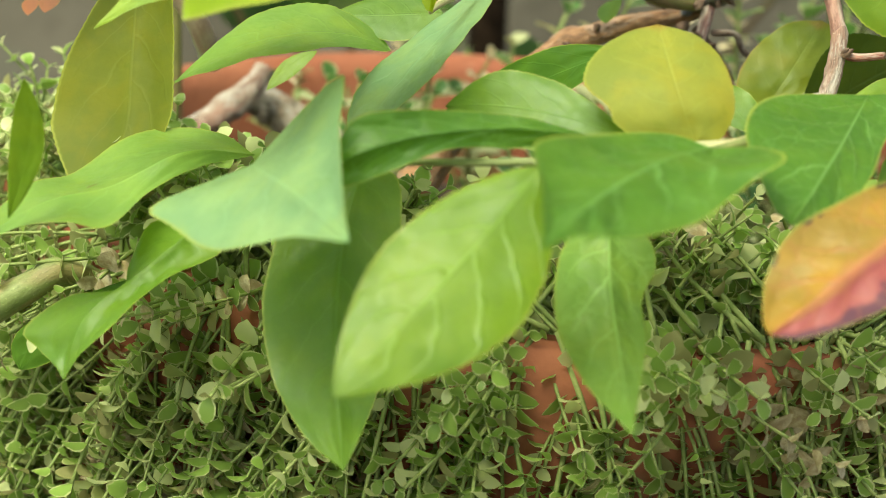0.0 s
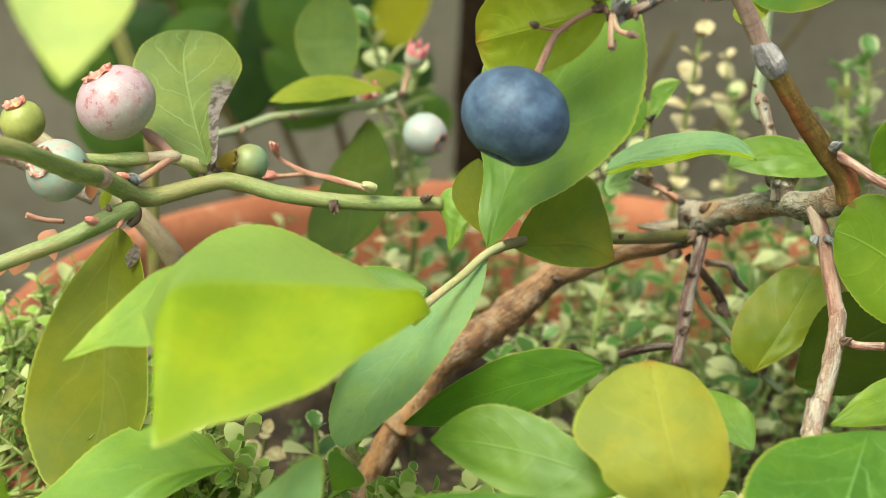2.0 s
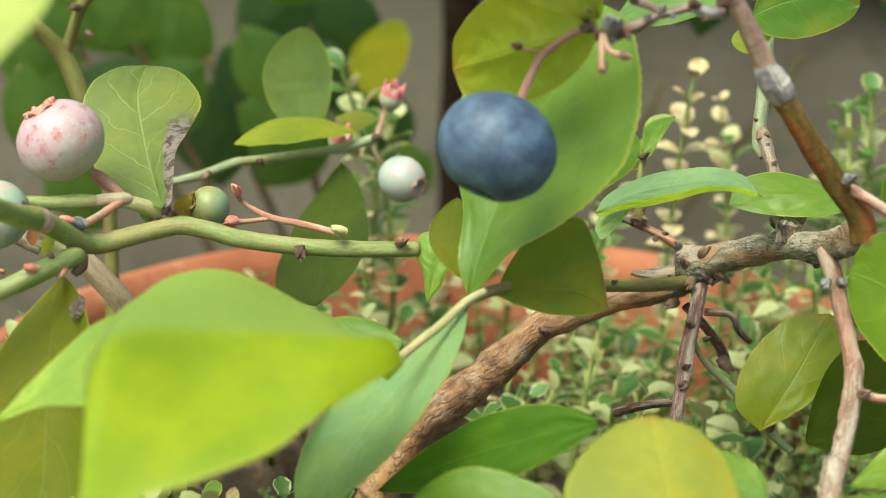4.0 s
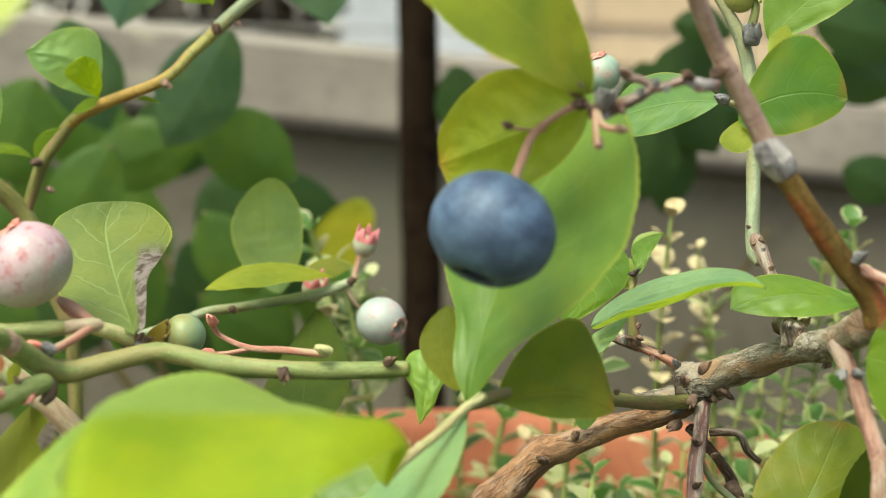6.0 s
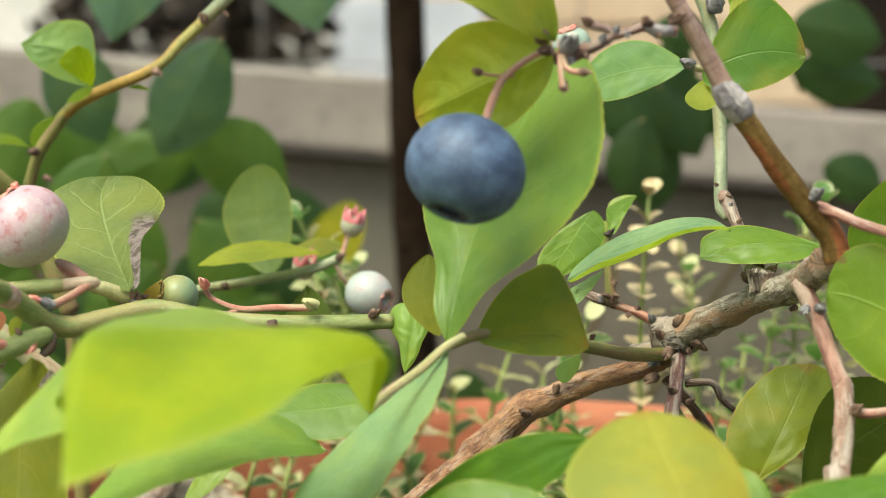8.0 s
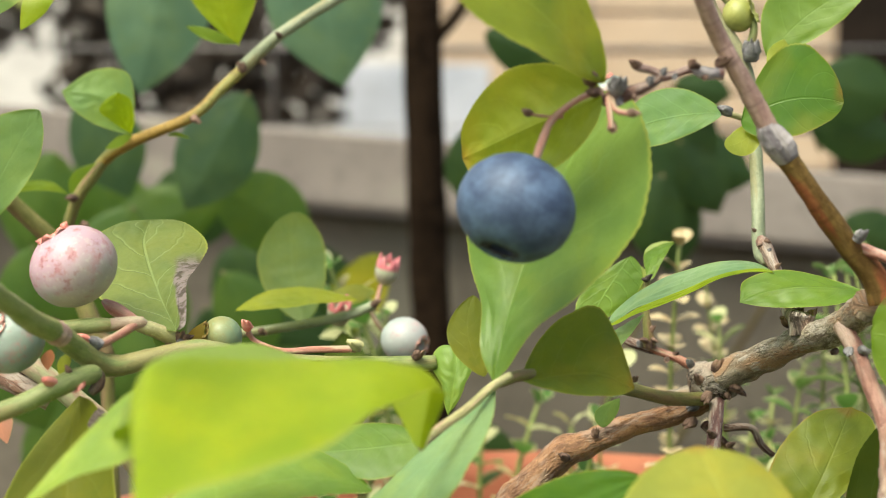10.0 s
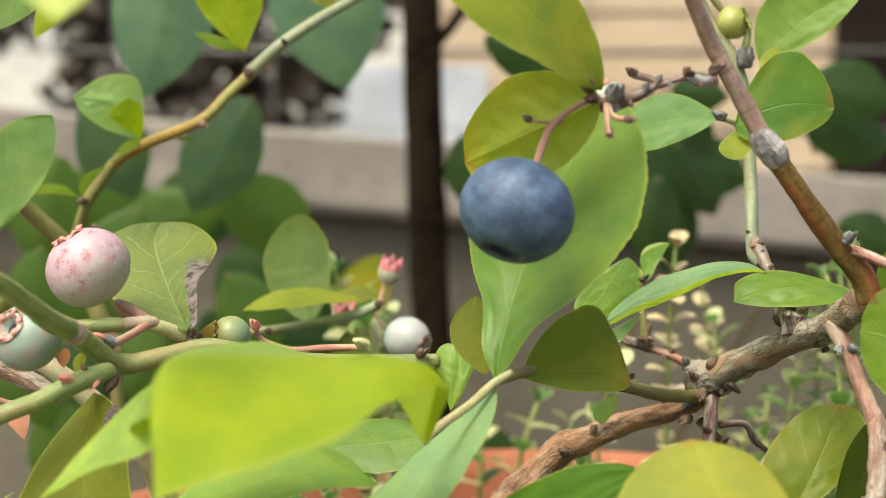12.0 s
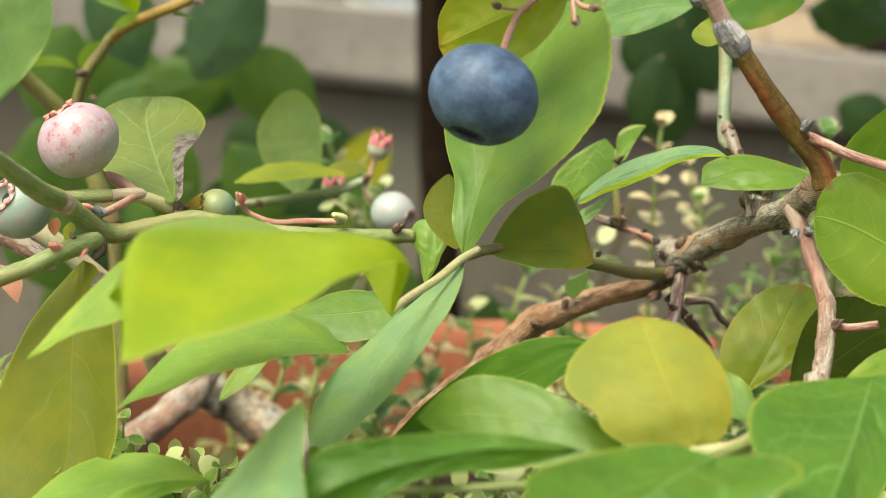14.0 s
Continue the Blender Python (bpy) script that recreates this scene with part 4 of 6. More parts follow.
stem('leaf_stalk', [(-52.2, 26.6, -17.4, 0.5), (-53.6, 27.8, -17.0, 0.7), (-55.4, 29.3, -16.4, 0.95), (-56.8, 30.4, -15.8, 0.9), (-57.9, 31.2, -15.2, 0.45)], 'pink_twig')
stem('twig', [(-21.8, 31, -22.1, 0.51), (-28, 38, -23.2, 0.53), (-33.5, 44, -24.3, 0.47), (-37.8, 46, -23.1, 0.39), (-39.1, 46, -21.6, 0.47)], 'pink_twig')
stem('twig', [(-33.1, 44, -24.4, 0.39), (-36.7, 45, -25.4, 0.39), (-39.5, 45, -25.8, 0.55)], 'pink_twig')
stem('branch', [(34.4, 57, -31.6, 2.74), (39.2, 52, -27.5, 2.31), (44.5, 44, -23.3, 2.15), (47.7, 32, -19.4, 2.11), (49.4, 20, -14.6, 2.15)], 'bark')
stem('node', [(30.7, 57, -31.4, 2.01), (33.4, 57, -31.2, 3.19), (36.1, 56, -31.6, 2.91), (36.7, 56, -33.5, 1.64)], 'bark_knot')
stem('branch', [(33.7, 58, -32.4, 1.56), (28.9, 59, -34.1, 1.38), (23.9, 60, -34.5, 0.28)], 'bark')
stem('branch', [(35, 57, -33.5, 1.64), (28.9, 57, -36.3, 1.74), (21.6, 56, -38.1, 1.83), (15.3, 54, -40.2, 2.1), (10, 53, -42.5, 2.37), (5.7, 52, -46.3, 2.64), (-0.3, 51, -52.2, 2.83), (-6.4, 50, -57.2, 3.02), (-10.8, 50, -62.5, 3.23), (-15.8, 48, -72, 3.7)], 'bark_red')
stem('branch', [(50.2, 17, -13.7, 1.81), (49, 17, -10.2, 1.73), (45.2, 16, -5.9, 1.6), (40.8, 14, -0.4, 1.5), (37.2, 13, 4.5, 1.45), (34.9, 12.3, 7.4, 1.44)], 'bark_olive')
stem('branch', [(36, 12.7, 6.1, 1.26), (34.4, 12, 8.2, 1.38), (31.2, 11, 13.6, 1.24), (27.9, 9, 18.6, 1.15), (25.8, 8, 22.1, 1.14), (21, 2, 31, 1.15)], 'bark_pink')
stem('node', [(36.4, 13, 5.8, 1.37), (35.5, 12.5, 6.7, 1.69), (34.5, 12, 8, 1.9), (33.7, 11.7, 9.1, 1.68), (33, 11.5, 10.3, 1.28)], 'bark_grey')
stem('twig', [(47.1, 16, -6.4, 0.89), (49.4, 14, -7.2, 0.74), (52.4, 12, -8.5, 0.73), (59.2, 8, -10.3, 0.72)], 'red_twig')
stem('branch', [(47.3, 26, -18.2, 1.33), (48.2, 22, -21, 1.18), (49.3, 16, -26.2, 1.15), (50.0, 12.6, -29.7, 1.17), (50.05, 12, -30.3, 1.1)], 'bark_russet')
stem('branch', [(49.9, 13, -29.3, 1.12), (50.1, 12, -30.3, 1.2), (49.4, 8, -34.4, 1.25), (47.3, 2, -39.1, 1.29), (44.6, -6, -40.9, 1.3)], 'bark_pale')
stem('twig', [(50.3, 10, -32.6, 0.67), (52.5, 8, -32.6, 0.63), (56, 6, -31.6, 0.55)], 'red_twig')
stem('branch', [(35.1, 56, -33.6, 1.09), (33.8, 50, -36.9, 1.14), (32.3, 44, -40.5, 1.12), (31.2, 38, -44.7, 0.96), (30.2, 33, -49.1, 0.88)], 'bark_plum')
stem('twig', [(32.9, 55, -37.8, 0.73), (36.7, 56, -41.7, 0.73), (39.9, 58, -46, 0.84), (40.8, 58, -48.1, 1.02)], 'bark_dark')
stem('twig', [(36, 54, -38.2, 0.64), (39.8, 52, -37.8, 0.54), (41.4, 52, -40.4, 0.54), (43.4, 52, -42.2, 0.45)], 'bark_dark')
stem('twig', [(31.3, 36, -46.6, 0.68), (26.8, 40, -49.1, 0.78), (22.1, 44, -52.6, 0.71)], 'bark_dark')
stem('twig', [(32.8, 46, -39.3, 0.44), (35.6, 47, -44, 0.53), (40.6, 46, -48.2, 0.62), (44.8, 42, -52, 0.62), (49.2, 38, -54.6, 0.61)], 'grey_twig')
stem('twig', [(32.5, 58, -29.6, 0.84), (28.7, 59, -27.6, 0.66), (25.1, 61, -26.5, 0.66), (21.5, 63, -25.4, 0.74)], 'red_twig')
stem('twig', [(24.7, 60.5, -25.8, 1.0), (24.5, 60, -24.4, 0.95), (24.2, 60, -22.4, 0.72), (24.0, 60.5, -19.8, 0.62), (24.1, 61.5, -17.3, 0.55), (24.4, 62, -15.4, 0.55)], 'olive_twig')
bud((24.2, 61, -15.2), (22.5, 60.5, -14.9), 0.9, 'dark')
bud((24.4, 61, -14.9), (25.7, 61, -13.8), 0.9, 'dark')
bud((24.9, 59.5, -23.2), (25.5, 59, -22.2), 0.9, 'dry')
bud((23.8, 59, -24.9), (22.7, 58.5, -24.6), 1.0, 'dry')
bud((24.9, 59.5, -24.8), (25.8, 59, -25.1), 1.0, 'dry')
bud((24.5, 59.5, -25.9), (24.2, 59, -24.9), 1.2, 'dry')
stem('stem', [(41.9, 53, -11.8, 0.6), (41.5, 54.2, -10.5, 1.15), (41.5, 55.6, -9.4, 1.22), (41.6, 57.5, -7.5, 1.12), (42.0, 60, -3.9, 1.05), (42.4, 64, 2.6, 1.12), (42.1, 68, 14.8, 1.14), (40.9, 69, 20.5, 1.14), (38.8, 70, 25, 0.95), (36.8, 71, 28.3, 0.81), (34.3, 72, 33.9, 0.72)], 'grey_twig')
stem('stem', [(41.1, 69, 20.3, 0.95), (42.2, 69, 23.8, 0.76), (42.6, 69, 26.6, 0.62), (41.7, 69, 28.5, 0.47)], 'green_twig')
stem('stem', [(35.2, 70, 35.6, 0.76), (37.3, 70, 31.8, 0.66), (38.9, 70, 29.8, 0.48)], 'green_twig')
stem('leaf_stalk', [(41.8, 66, 10.8, 0.66), (39.3, 64, 11.4, 0.56), (36.9, 62, 12, 0.42)], 'petiole')
stem('branch', [(44.2, 45, -19.2, 1.0), (43.8, 48.5, -15.5, 0.95), (43.3, 51, -12.9, 0.92), (42.7, 52.3, -11.3, 0.98), (42.2, 53.6, -9.7, 1.12), (41.7, 54.6, -8.5, 1.05), (41.6, 55.4, -7.9, 0.7)], 'bark_pale')
stem('branch', [(26.9, 9, 16.7, 0.81), (24.6, 8.5, 16.9, 0.66), (22.7, 8, 17.3, 0.62), (20.8, 8, 16.7, 0.48), (19, 8, 16.3, 0.66), (17.9, 8, 17, 0.51), (15.6, 8, 17.6, 0.48)], 'bark_plum')
stem('node', [(26.2, 8.6, 16.7, 0.81), (24.5, 8.2, 16.8, 0.8), (22.4, 7.8, 17.6, 0.55)], 'bark_grey')
stem('twig', [(19, 8, 16.3, 0.58), (17.1, 7, 15.2, 0.69), (14.8, 6, 14.3, 0.8), (12.6, 6, 13.5, 0.94), (11.2, 6, 13.4, 0.72)], 'bark_dark')
stem('twig', [(10.7, 6, 14.5, 0.47), (7.7, 5, 13.2, 0.39), (4.7, 4, 10.8, 0.47), (3.4, 2, 8.3, 0.52), (2.5, 1, 5.8, 0.51)], 'pink_twig')
stem('twig', [(6.1, 5, 11.2, 0.23), (3.6, 4, 11.3, 0.18), (1.7, 4, 11.6, 0.23)], 'pink_twig')
stem('twig', [(12.1, 6, 14.3, 0.39), (12.7, 4, 12.1, 0.36), (14.4, 3, 11.6, 0.39)], 'pink_twig')
stem('twig', [(11.9, 6, 14.2, 0.37), (11.9, 4, 11.8, 0.39), (12.1, 3, 9.7, 0.36)], 'pink_twig')
stem('twig', [(36.2, 57, -32.8, 0.9), (32.7, 55, -33.6, 1.07), (26, 48, -32.3, 1.08), (19.7, 38, -29.4, 0.99), (10.4, 25, -25.6, 0.9), (2.2, 15, -23.3, 0.82), (-1.5, 12, -23.9, 0.66)], 'olive_twig')
stem('leaf_stalk', [(-0, 12.5, -22.9, 0.59), (-2.6, 11, -24.3, 0.62), (-5.7, 7, -26.3, 0.61), (-9.4, 1, -27.8, 0.59), (-10.9, -3, -28.3, 0.55), (-11.7, -6, -28.8, 0.4)], 'petiole')
stem('twig', [(-80.7, 104, -10.5, 1), (-78.2, 103, -4, 1.09), (-73, 102, 3.1, 1.08), (-66.7, 100, 7, 1.07), (-55.8, 99, 11.5, 1.02), (-50.9, 102, 16.4, 1.03), (-46.7, 104, 20.5, 1.09)], 'twig_mixed')
stem('twig', [(-47.1, 104, 20.1, 1.13), (-46.2, 104, 21.2, 1.26), (-40.4, 104, 26.4, 1.13), (-33, 106, 31.5, 1.09), (-23.4, 108, 37.1, 1), (-7.1, 112, 47.2, 1.01)], 'grey_twig')
stem('twig', [(-95.4, 96, 1.6, 1.41), (-91.8, 98, -2.1, 1.51), (-87.4, 101, -7.1, 1.62), (-81.8, 104, -13.8, 1.73), (-77.7, 104, -23.6, 1.82), (-73.5, 104, -34.5, 1.83)], 'olive_twig')
stem('twig', [(-59, 84, -31.7, 0.68), (-51.8, 86, -29.9, 0.84), (-46.5, 88, -27.8, 0.84), (-41.7, 90, -27.4, 0.85), (-32.8, 93, -26.2, 0.85), (-26.9, 95, -25.2, 0.94), (-21.8, 96, -23.4, 0.86)], 'grey_twig')
stem('twig', [(-22.8, 96, -23.9, 0.47), (-21.1, 96, -27, 0.42), (-19.7, 97, -28.8, 0.33)], 'pink_twig')
stem('twig', [(-21.8, 97, -24.1, 0.47), (-21.5, 105, -22.9, 0.43), (-21.2, 112, -21.4, 0.49)], 'pink_twig')
stem('leaf_stalk', [(24, -38, -37.8, 0.85), (28.8, -36, -37.7, 0.93), (32.1, -32, -37.7, 1.01), (37.9, -22, -37.6, 1.06)], 'petiole')
stem('branch', [(-71.2, 80, -78.3, 3.05), (-68, 88, -75.5, 3.12), (-61.8, 94, -71.9, 2.95), (-55.4, 100, -66.3, 2.53), (-53.1, 104, -62.5, 2.09)], 'bark_pale')
stem('branch', [(-58.5, 108, -68.4, 2.95), (-51.8, 110, -72.4, 4.17), (-43.2, 108, -76.6, 4.5), (-31.7, 100, -81.3, 4.4)], 'bark')
stem('branch', [(-84, 46, -20, 1.5), (-75.8, 46, -25.0, 1.6), (-71.6, 46, -27.5, 1.65), (-66.7, 47, -31.8, 1.7), (-61.8, 48, -36.6, 1.8), (-57.0, 50, -43.4, 2.0), (-54.5, 54, -52, 2.2)], 'pale_stalk')
leaf((-62.4, 18, -20.3), (-62.8, 18.2, -21.5), (-62.9, 18.4, -23.2), (-63.8, 18.2, -21.6), (-61.9, 18.2, -21.5), 'coral')
leaf((-59.7, 16.4, -20.6), (-60.2, 16.2, -21.9), (-60.7, 16, -23.8), (-61.0, 16.2, -21.8), (-59.3, 16.2, -22), 'yellowgreen')
stem('stem', [(-76.3, -12, -79.6, 2.56), (-70.4, -6, -76.5, 2.43), (-66.3, -2, -74.7, 2.2), (-59.8, 4, -78.5, 1.36)], 'green_twig')
leaf((-62.8, -38, -55.1), (-59.2, -40, -43), (-59.4, -42, -35.5), (-61.8, -40, -43.2), (-57.4, -40, -44.4), 'fresh')
leaf((-17.1, -14, -48.5), (-19.3, -16, -46), (-20.5, -18, -49.3), (-21.3, -16, -44.4), (-16.9, -16, -49.2), 'green')
bud((-27, 28, -23.9), (-26.7, 27, -25.4), 1.6, 'dry')
bud((-12.8, 32, -23.4), (-11.8, 31, -22.4), 1.5, 'dry')
bud((-46.9, 29.3, -20.7), (-46.2, 28.7, -19.2), 1.5, 'dry')
bud((-45.7, 28.8, -20.4), (-44.7, 28.2, -19.9), 1.2, 'dry')
bud((-47.9, 29.0, -21.2), (-48.6, 28.4, -21.7), 1.1, 'dry')
bud((-46.6, 28.6, -21.0), (-45.6, 28.0, -21.3), 1.3, 'grey')
bud((15.8, 8, 17.6), (14.6, 7, 18.4), 1.4, 'dry')
bud((26.6, 9, 18), (27.4, 8, 18.5), 1.6, 'dry')
bud((23.4, 8, 17.3), (22.6, 7, 17.9), 1.3, 'dry')
bud((12.2, 4, 10.1), (12.2, 3, 9.1), 1.2, 'dry')
bud((14.5, 3, 11.6), (15.4, 2, 11.5), 1.2, 'dry')
bud((1.7, 4, 11.6), (0.9, 3, 12), 1.1, 'dry')
bud((10.4, 6, 14.2), (9.4, 5, 14.1), 1.5, 'dry')
bud((12.8, 6, 13.6), (13.2, 5, 14.4), 1.6, 'dry')
bud((36.7, 60, 12.1), (35.8, 59, 12.4), 1.9, 'grey')
bud((41.8, 67, 21.3), (41.6, 66, 22.6), 2.8, 'grey')
bud((12.9, 5, 14.6), (13, 4, 15.3), 2.2, 'grey')
bud((9.7, 6, 15.8), (9.3, 5, 16.3), 2.0, 'dry')
bud((-55.2, 98, 11.1), (-54, 97, 10.2), 1.5, 'dry')
bud((-46.7, 103, 20.2), (-47.2, 102, 21.8), 1.7, 'dry')
bud((-39.7, 103, 26.5), (-40.3, 102, 27.3), 1.1, 'dry')
bud((-43.1, 104, 21.8), (-42.3, 103, 20.9), 1.0, 'dry')
bud((-78.5, 102, -3.9), (-79.5, 101, -3.9), 1.6, 'dry')
bud((-77.2, 103, -8.8), (-75.9, 102, -9.2), 1.3, 'dry')
bud((-91.3, 96, -2.4), (-91.6, 95, -3.2), 2.0, 'dry')
bud((46.2, 14, -4.9), (46.7, 13, -3.9), 1.6, 'grey')
bud((46.7, 20, -20.9), (46.3, 19, -21.2), 1.3, 'grey')
bud((48.5, 20, -20.7), (49.2, 19, -20.9), 1.3, 'grey')
bud((31.3, 55, -35), (30.3, 54, -35.3), 1.6, 'grey')
bud((31.2, 56, -37.7), (30.1, 55, -38.2), 1.8, 'dry')
bud((32.3, 55, -31.1), (30.9, 54, -29.5), 1.8, 'dry')
bud((34.6, 54, -28.7), (35.2, 53, -26.9), 1.8, 'dry')
bud((37, 53, -31.5), (38.4, 52, -32.1), 1.6, 'dry')
bud((33.1, 53, -32.8), (32.4, 52, -33.8), 1.6, 'dry')
bud((34.6, 42, -38.6), (35.3, 41, -37.8), 1.0, 'dry')
bud((32.7, 46, -37.9), (31.8, 45, -37), 1.3, 'dry')
bud((31.6, 39, -42.3), (32.1, 38, -41.3), 1.1, 'dry')
bud((31.6, 37, -44.3), (30.8, 36, -44.5), 1.3, 'dry')
bud((50.6, 8, -32.3), (51.2, 7, -31.4), 1.4, 'dry')
bud((10.3, 50, -42.3), (9.2, 49, -41.5), 1.4, 'dry')
bud((15.1, 52, -38.9), (15.3, 51, -37.2), 1.2, 'dry')
bud((-39, 45, -20.9), (-39.3, 44, -19.9), 1.6, 'red')
bud((-39.3, 44, -25.5), (-40, 43, -25.4), 1.8, 'red')
bud((-21.3, 30, -21.7), (-22.4, 29, -21), 1.8, 'pale')
bud((-41.9, 88, -27.2), (-41, 87, -27.8), 1.3, 'dry')
bud((-21.7, 95, -23.2), (-20.4, 94, -22.2), 1.5, 'dry')
bud((-50.6, 85, -29.4), (-51.4, 84, -30), 1.3, 'dry')
bud((40.9, 57, -6.9), (40.3, 56.6, -6.4), 0.7, 'dry')
bud((41.9, 53.4, -8.1), (42.7, 53, -8.5), 0.8, 'dry')
bud((41.4, 53.6, -8.8), (40.4, 53.4, -9.0), 0.8, 'dry')
bud((43.2, 50.5, -12.1), (43.7, 50, -11.3), 0.8, 'dry')
bud((42.3, 52.4, -9.8), (42.3, 52, -9.1), 0.6, 'grey')
bud((40.2, 57, -47.8), (40.7, 56, -48.4), 2.2, 'dry')
bud((42.7, 42, -49.3), (41.7, 41, -49.3), 1.3, 'dry')
bud((45.8, 40, -52), (46, 39, -50.6), 1.2, 'dry')
bud((44.9, 44, -19.5), (45, 43, -17.4), 2.0, 'dry')
bud((46.2, 42, -19.3), (47, 41, -17.7), 1.8, 'dry')
bud((43.8, 45, -20.3), (42.4, 44, -19.2), 1.7, 'dry')
leaf((-31, 20, -41), (-35.3, 18, -43.7), (-38.4, 16, -47.3), (-36.2, 19, -42.9), (-34, 17, -44.6), 'fresh')
stem('twig', [(-74.8, 24, -28.5, 0.5), (-72.3, 25, -29.4, 0.42), (-69.3, 26, -29.8, 0.38)], 'pink_twig')
bud((34.8, 55, -31.5), (33.6, 54, -30.3), 1.3, 'dry')
bud((32.7, 56, -29.8), (31.7, 55, -28.8), 1.0, 'grey')
bud((36.1, 54, -32.6), (36.5, 53, -33.6), 1.1, 'dry')
bud((37.1, 54, -30.2), (37.9, 53, -29.1), 1.0, 'grey')
bud((34, 55, -33), (32.9, 54, -33.7), 1.0, 'dry')
bud((38.4, 54, -32.4), (39.4, 53, -33.1), 1.0, 'dry')
bud((29.9, 55, -33.3), (29.1, 54, -32.1), 0.8, 'dry')
bud((26.9, 55, -34.6), (26.2, 54, -33.6), 0.8, 'dry')
bud((49.8, 34, -21.8), (49, 33, -20.4), 1.2, 'grey')
bud((51, 34, -20.2), (51, 33, -18.6), 1.3, 'dry')
bud((52.1, 33, -18.9), (52.7, 32, -17.7), 1.1, 'grey')
bud((48.7, 35, -23.1), (47.7, 34, -23.5), 1.0, 'dry')
bud((50.2, 30, -23.6), (51, 29, -23.7), 0.9, 'grey')
bud((18.6, 30, -26.5), (18.9, 29, -25.3), 0.8, 'dry')
stem('branch', [(-92.3, 45, -21.8, 1.99), (-82.3, 45, -25.7, 2), (-75.6, 46, -29, 1.81), (-69.8, 47, -32.4, 1.72)], 'bark_pale')
leaf((-68.8, 19, -28.6), (-69.4, 18, -30.4), (-68.3, 17, -33.1), (-71.3, 18.5, -30.1), (-67.6, 17.5, -30.3), 'coral')
leaf((-75.8, 26, -36.1), (-76.9, 26, -37.9), (-77.6, 26, -39.7), (-78.5, 26, -37.8), (-75.1, 26, -37.7), 'coral')
leaf((-79, 26, -37), (-79.9, 26, -38.4), (-80.5, 26, -40.4), (-81.4, 26, -38.5), (-78.7, 26, -38.6), 'coral')
leaf((-21.9, 105, -21.8), (-26.1, 104, -22.5), (-30.1, 103, -21.8), (-26, 104, -20.3), (-26.3, 104, -24.2), 'straw')
stem('node', [(44.9, 40, -20.9, 2.11), (44.5, 40, -19.2, 1.82), (44.5, 40, -18.2, 2.01), (44.6, 40, -17.8, 1.43)], 'bark_knot')
stem('twig', [(21, 63.2, -25.2, 0.65), (22.4, 62.5, -25.7, 0.83), (25.4, 61, -26.6, 0.78), (26.1, 60.6, -26.8, 0.55)], 'bark_dark')
stem('twig', [(-81.6, 104, -13.8, 0.97), (-80.7, 104, -10.5, 1.08), (-78.2, 103, -4, 1.16), (-74.7, 102.3, 0.9, 1.15), (-72.7, 101.9, 3.4, 1.02)], 'olive_twig')
bud((23.2, 61, -25.9), (23.2, 60, -24.6), 1.1, 'grey')
bud((28.7, 59, -27.4), (28.8, 58, -26.2), 1.0, 'dry')
bud((30.9, 57, -28.6), (30.3, 56, -27.4), 1.3, 'grey')
bud((27.4, 59, -27.9), (27, 58, -28.4), 0.9, 'dry')
bud((24.5, 8.0, 16.6), (24.3, 7.5, 16.0), 0.9, 'dry')
bud((22.7, 7.5, 17.6), (22.7, 7.0, 18.3), 1.0, 'dry')
bud((20.6, 7.5, 16.4), (20.4, 7.0, 15.8), 0.7, 'grey')
bud((19.1, 7.5, 16.7), (19.3, 7.0, 17.7), 0.8, 'grey')
bud((17.2, 6.5, 15.5), (17.4, 6.0, 16.2), 1.0, 'grey')
bud((15.0, 5.5, 13.9), (15.2, 5.0, 13.1), 0.8, 'dry')
bud((13.4, 5.5, 13.5), (13.2, 5.0, 12.8), 1.0, 'grey')
bud((12.0, 5.5, 14.0), (11.9, 5.0, 14.9), 0.7, 'dry')
bud((11.0, 5.5, 14.3), (11.0, 5.0, 13.7), 0.7, 'dry')
stem('branch', [(-11, 52, -62, 2.2), (-17, 47, -74, 2.4), (-22, 44, -90, 2.7), (-24, 43, -114, 3.2)], 'bark_red')
stem('branch', [(-70, 80, -76, 1.8), (-72, 80.5, -84, 1.9), (-72, 82, -98, 2.1), (-70, 84, -114, 2.4)], 'bark_pale')
stem('branch', [(-33, 100, -79, 2.6), (-30, 100, -86, 2.7), (-27, 99, -98, 2.9), (-25, 98, -114, 3.2)], 'bark')
stem('twig', [(-74, 104, -30, 1.3), (-73.3, 104, -40, 1.3), (-72, 103, -75, 1.5), (-70, 102, -114, 1.8)], 'olive_twig')
stem('branch', [(45.6, -3, -37, 1.3), (44.6, -7, -41.5, 1.35), (43, -15, -42, 1.3), (41, -22, -40, 1.1)], 'bark_pale')
stem('stem', [(31.8, -34, -37.2, 0.72), (26.4, -39, -37.8, 0.63), (20.6, -42, -38.4, 0.59), (8.2, -44, -39.5, 0.52), (-11.2, -42, -41.8, 0.46), (-24.4, -38, -43.3, 0.39)], 'green_twig')

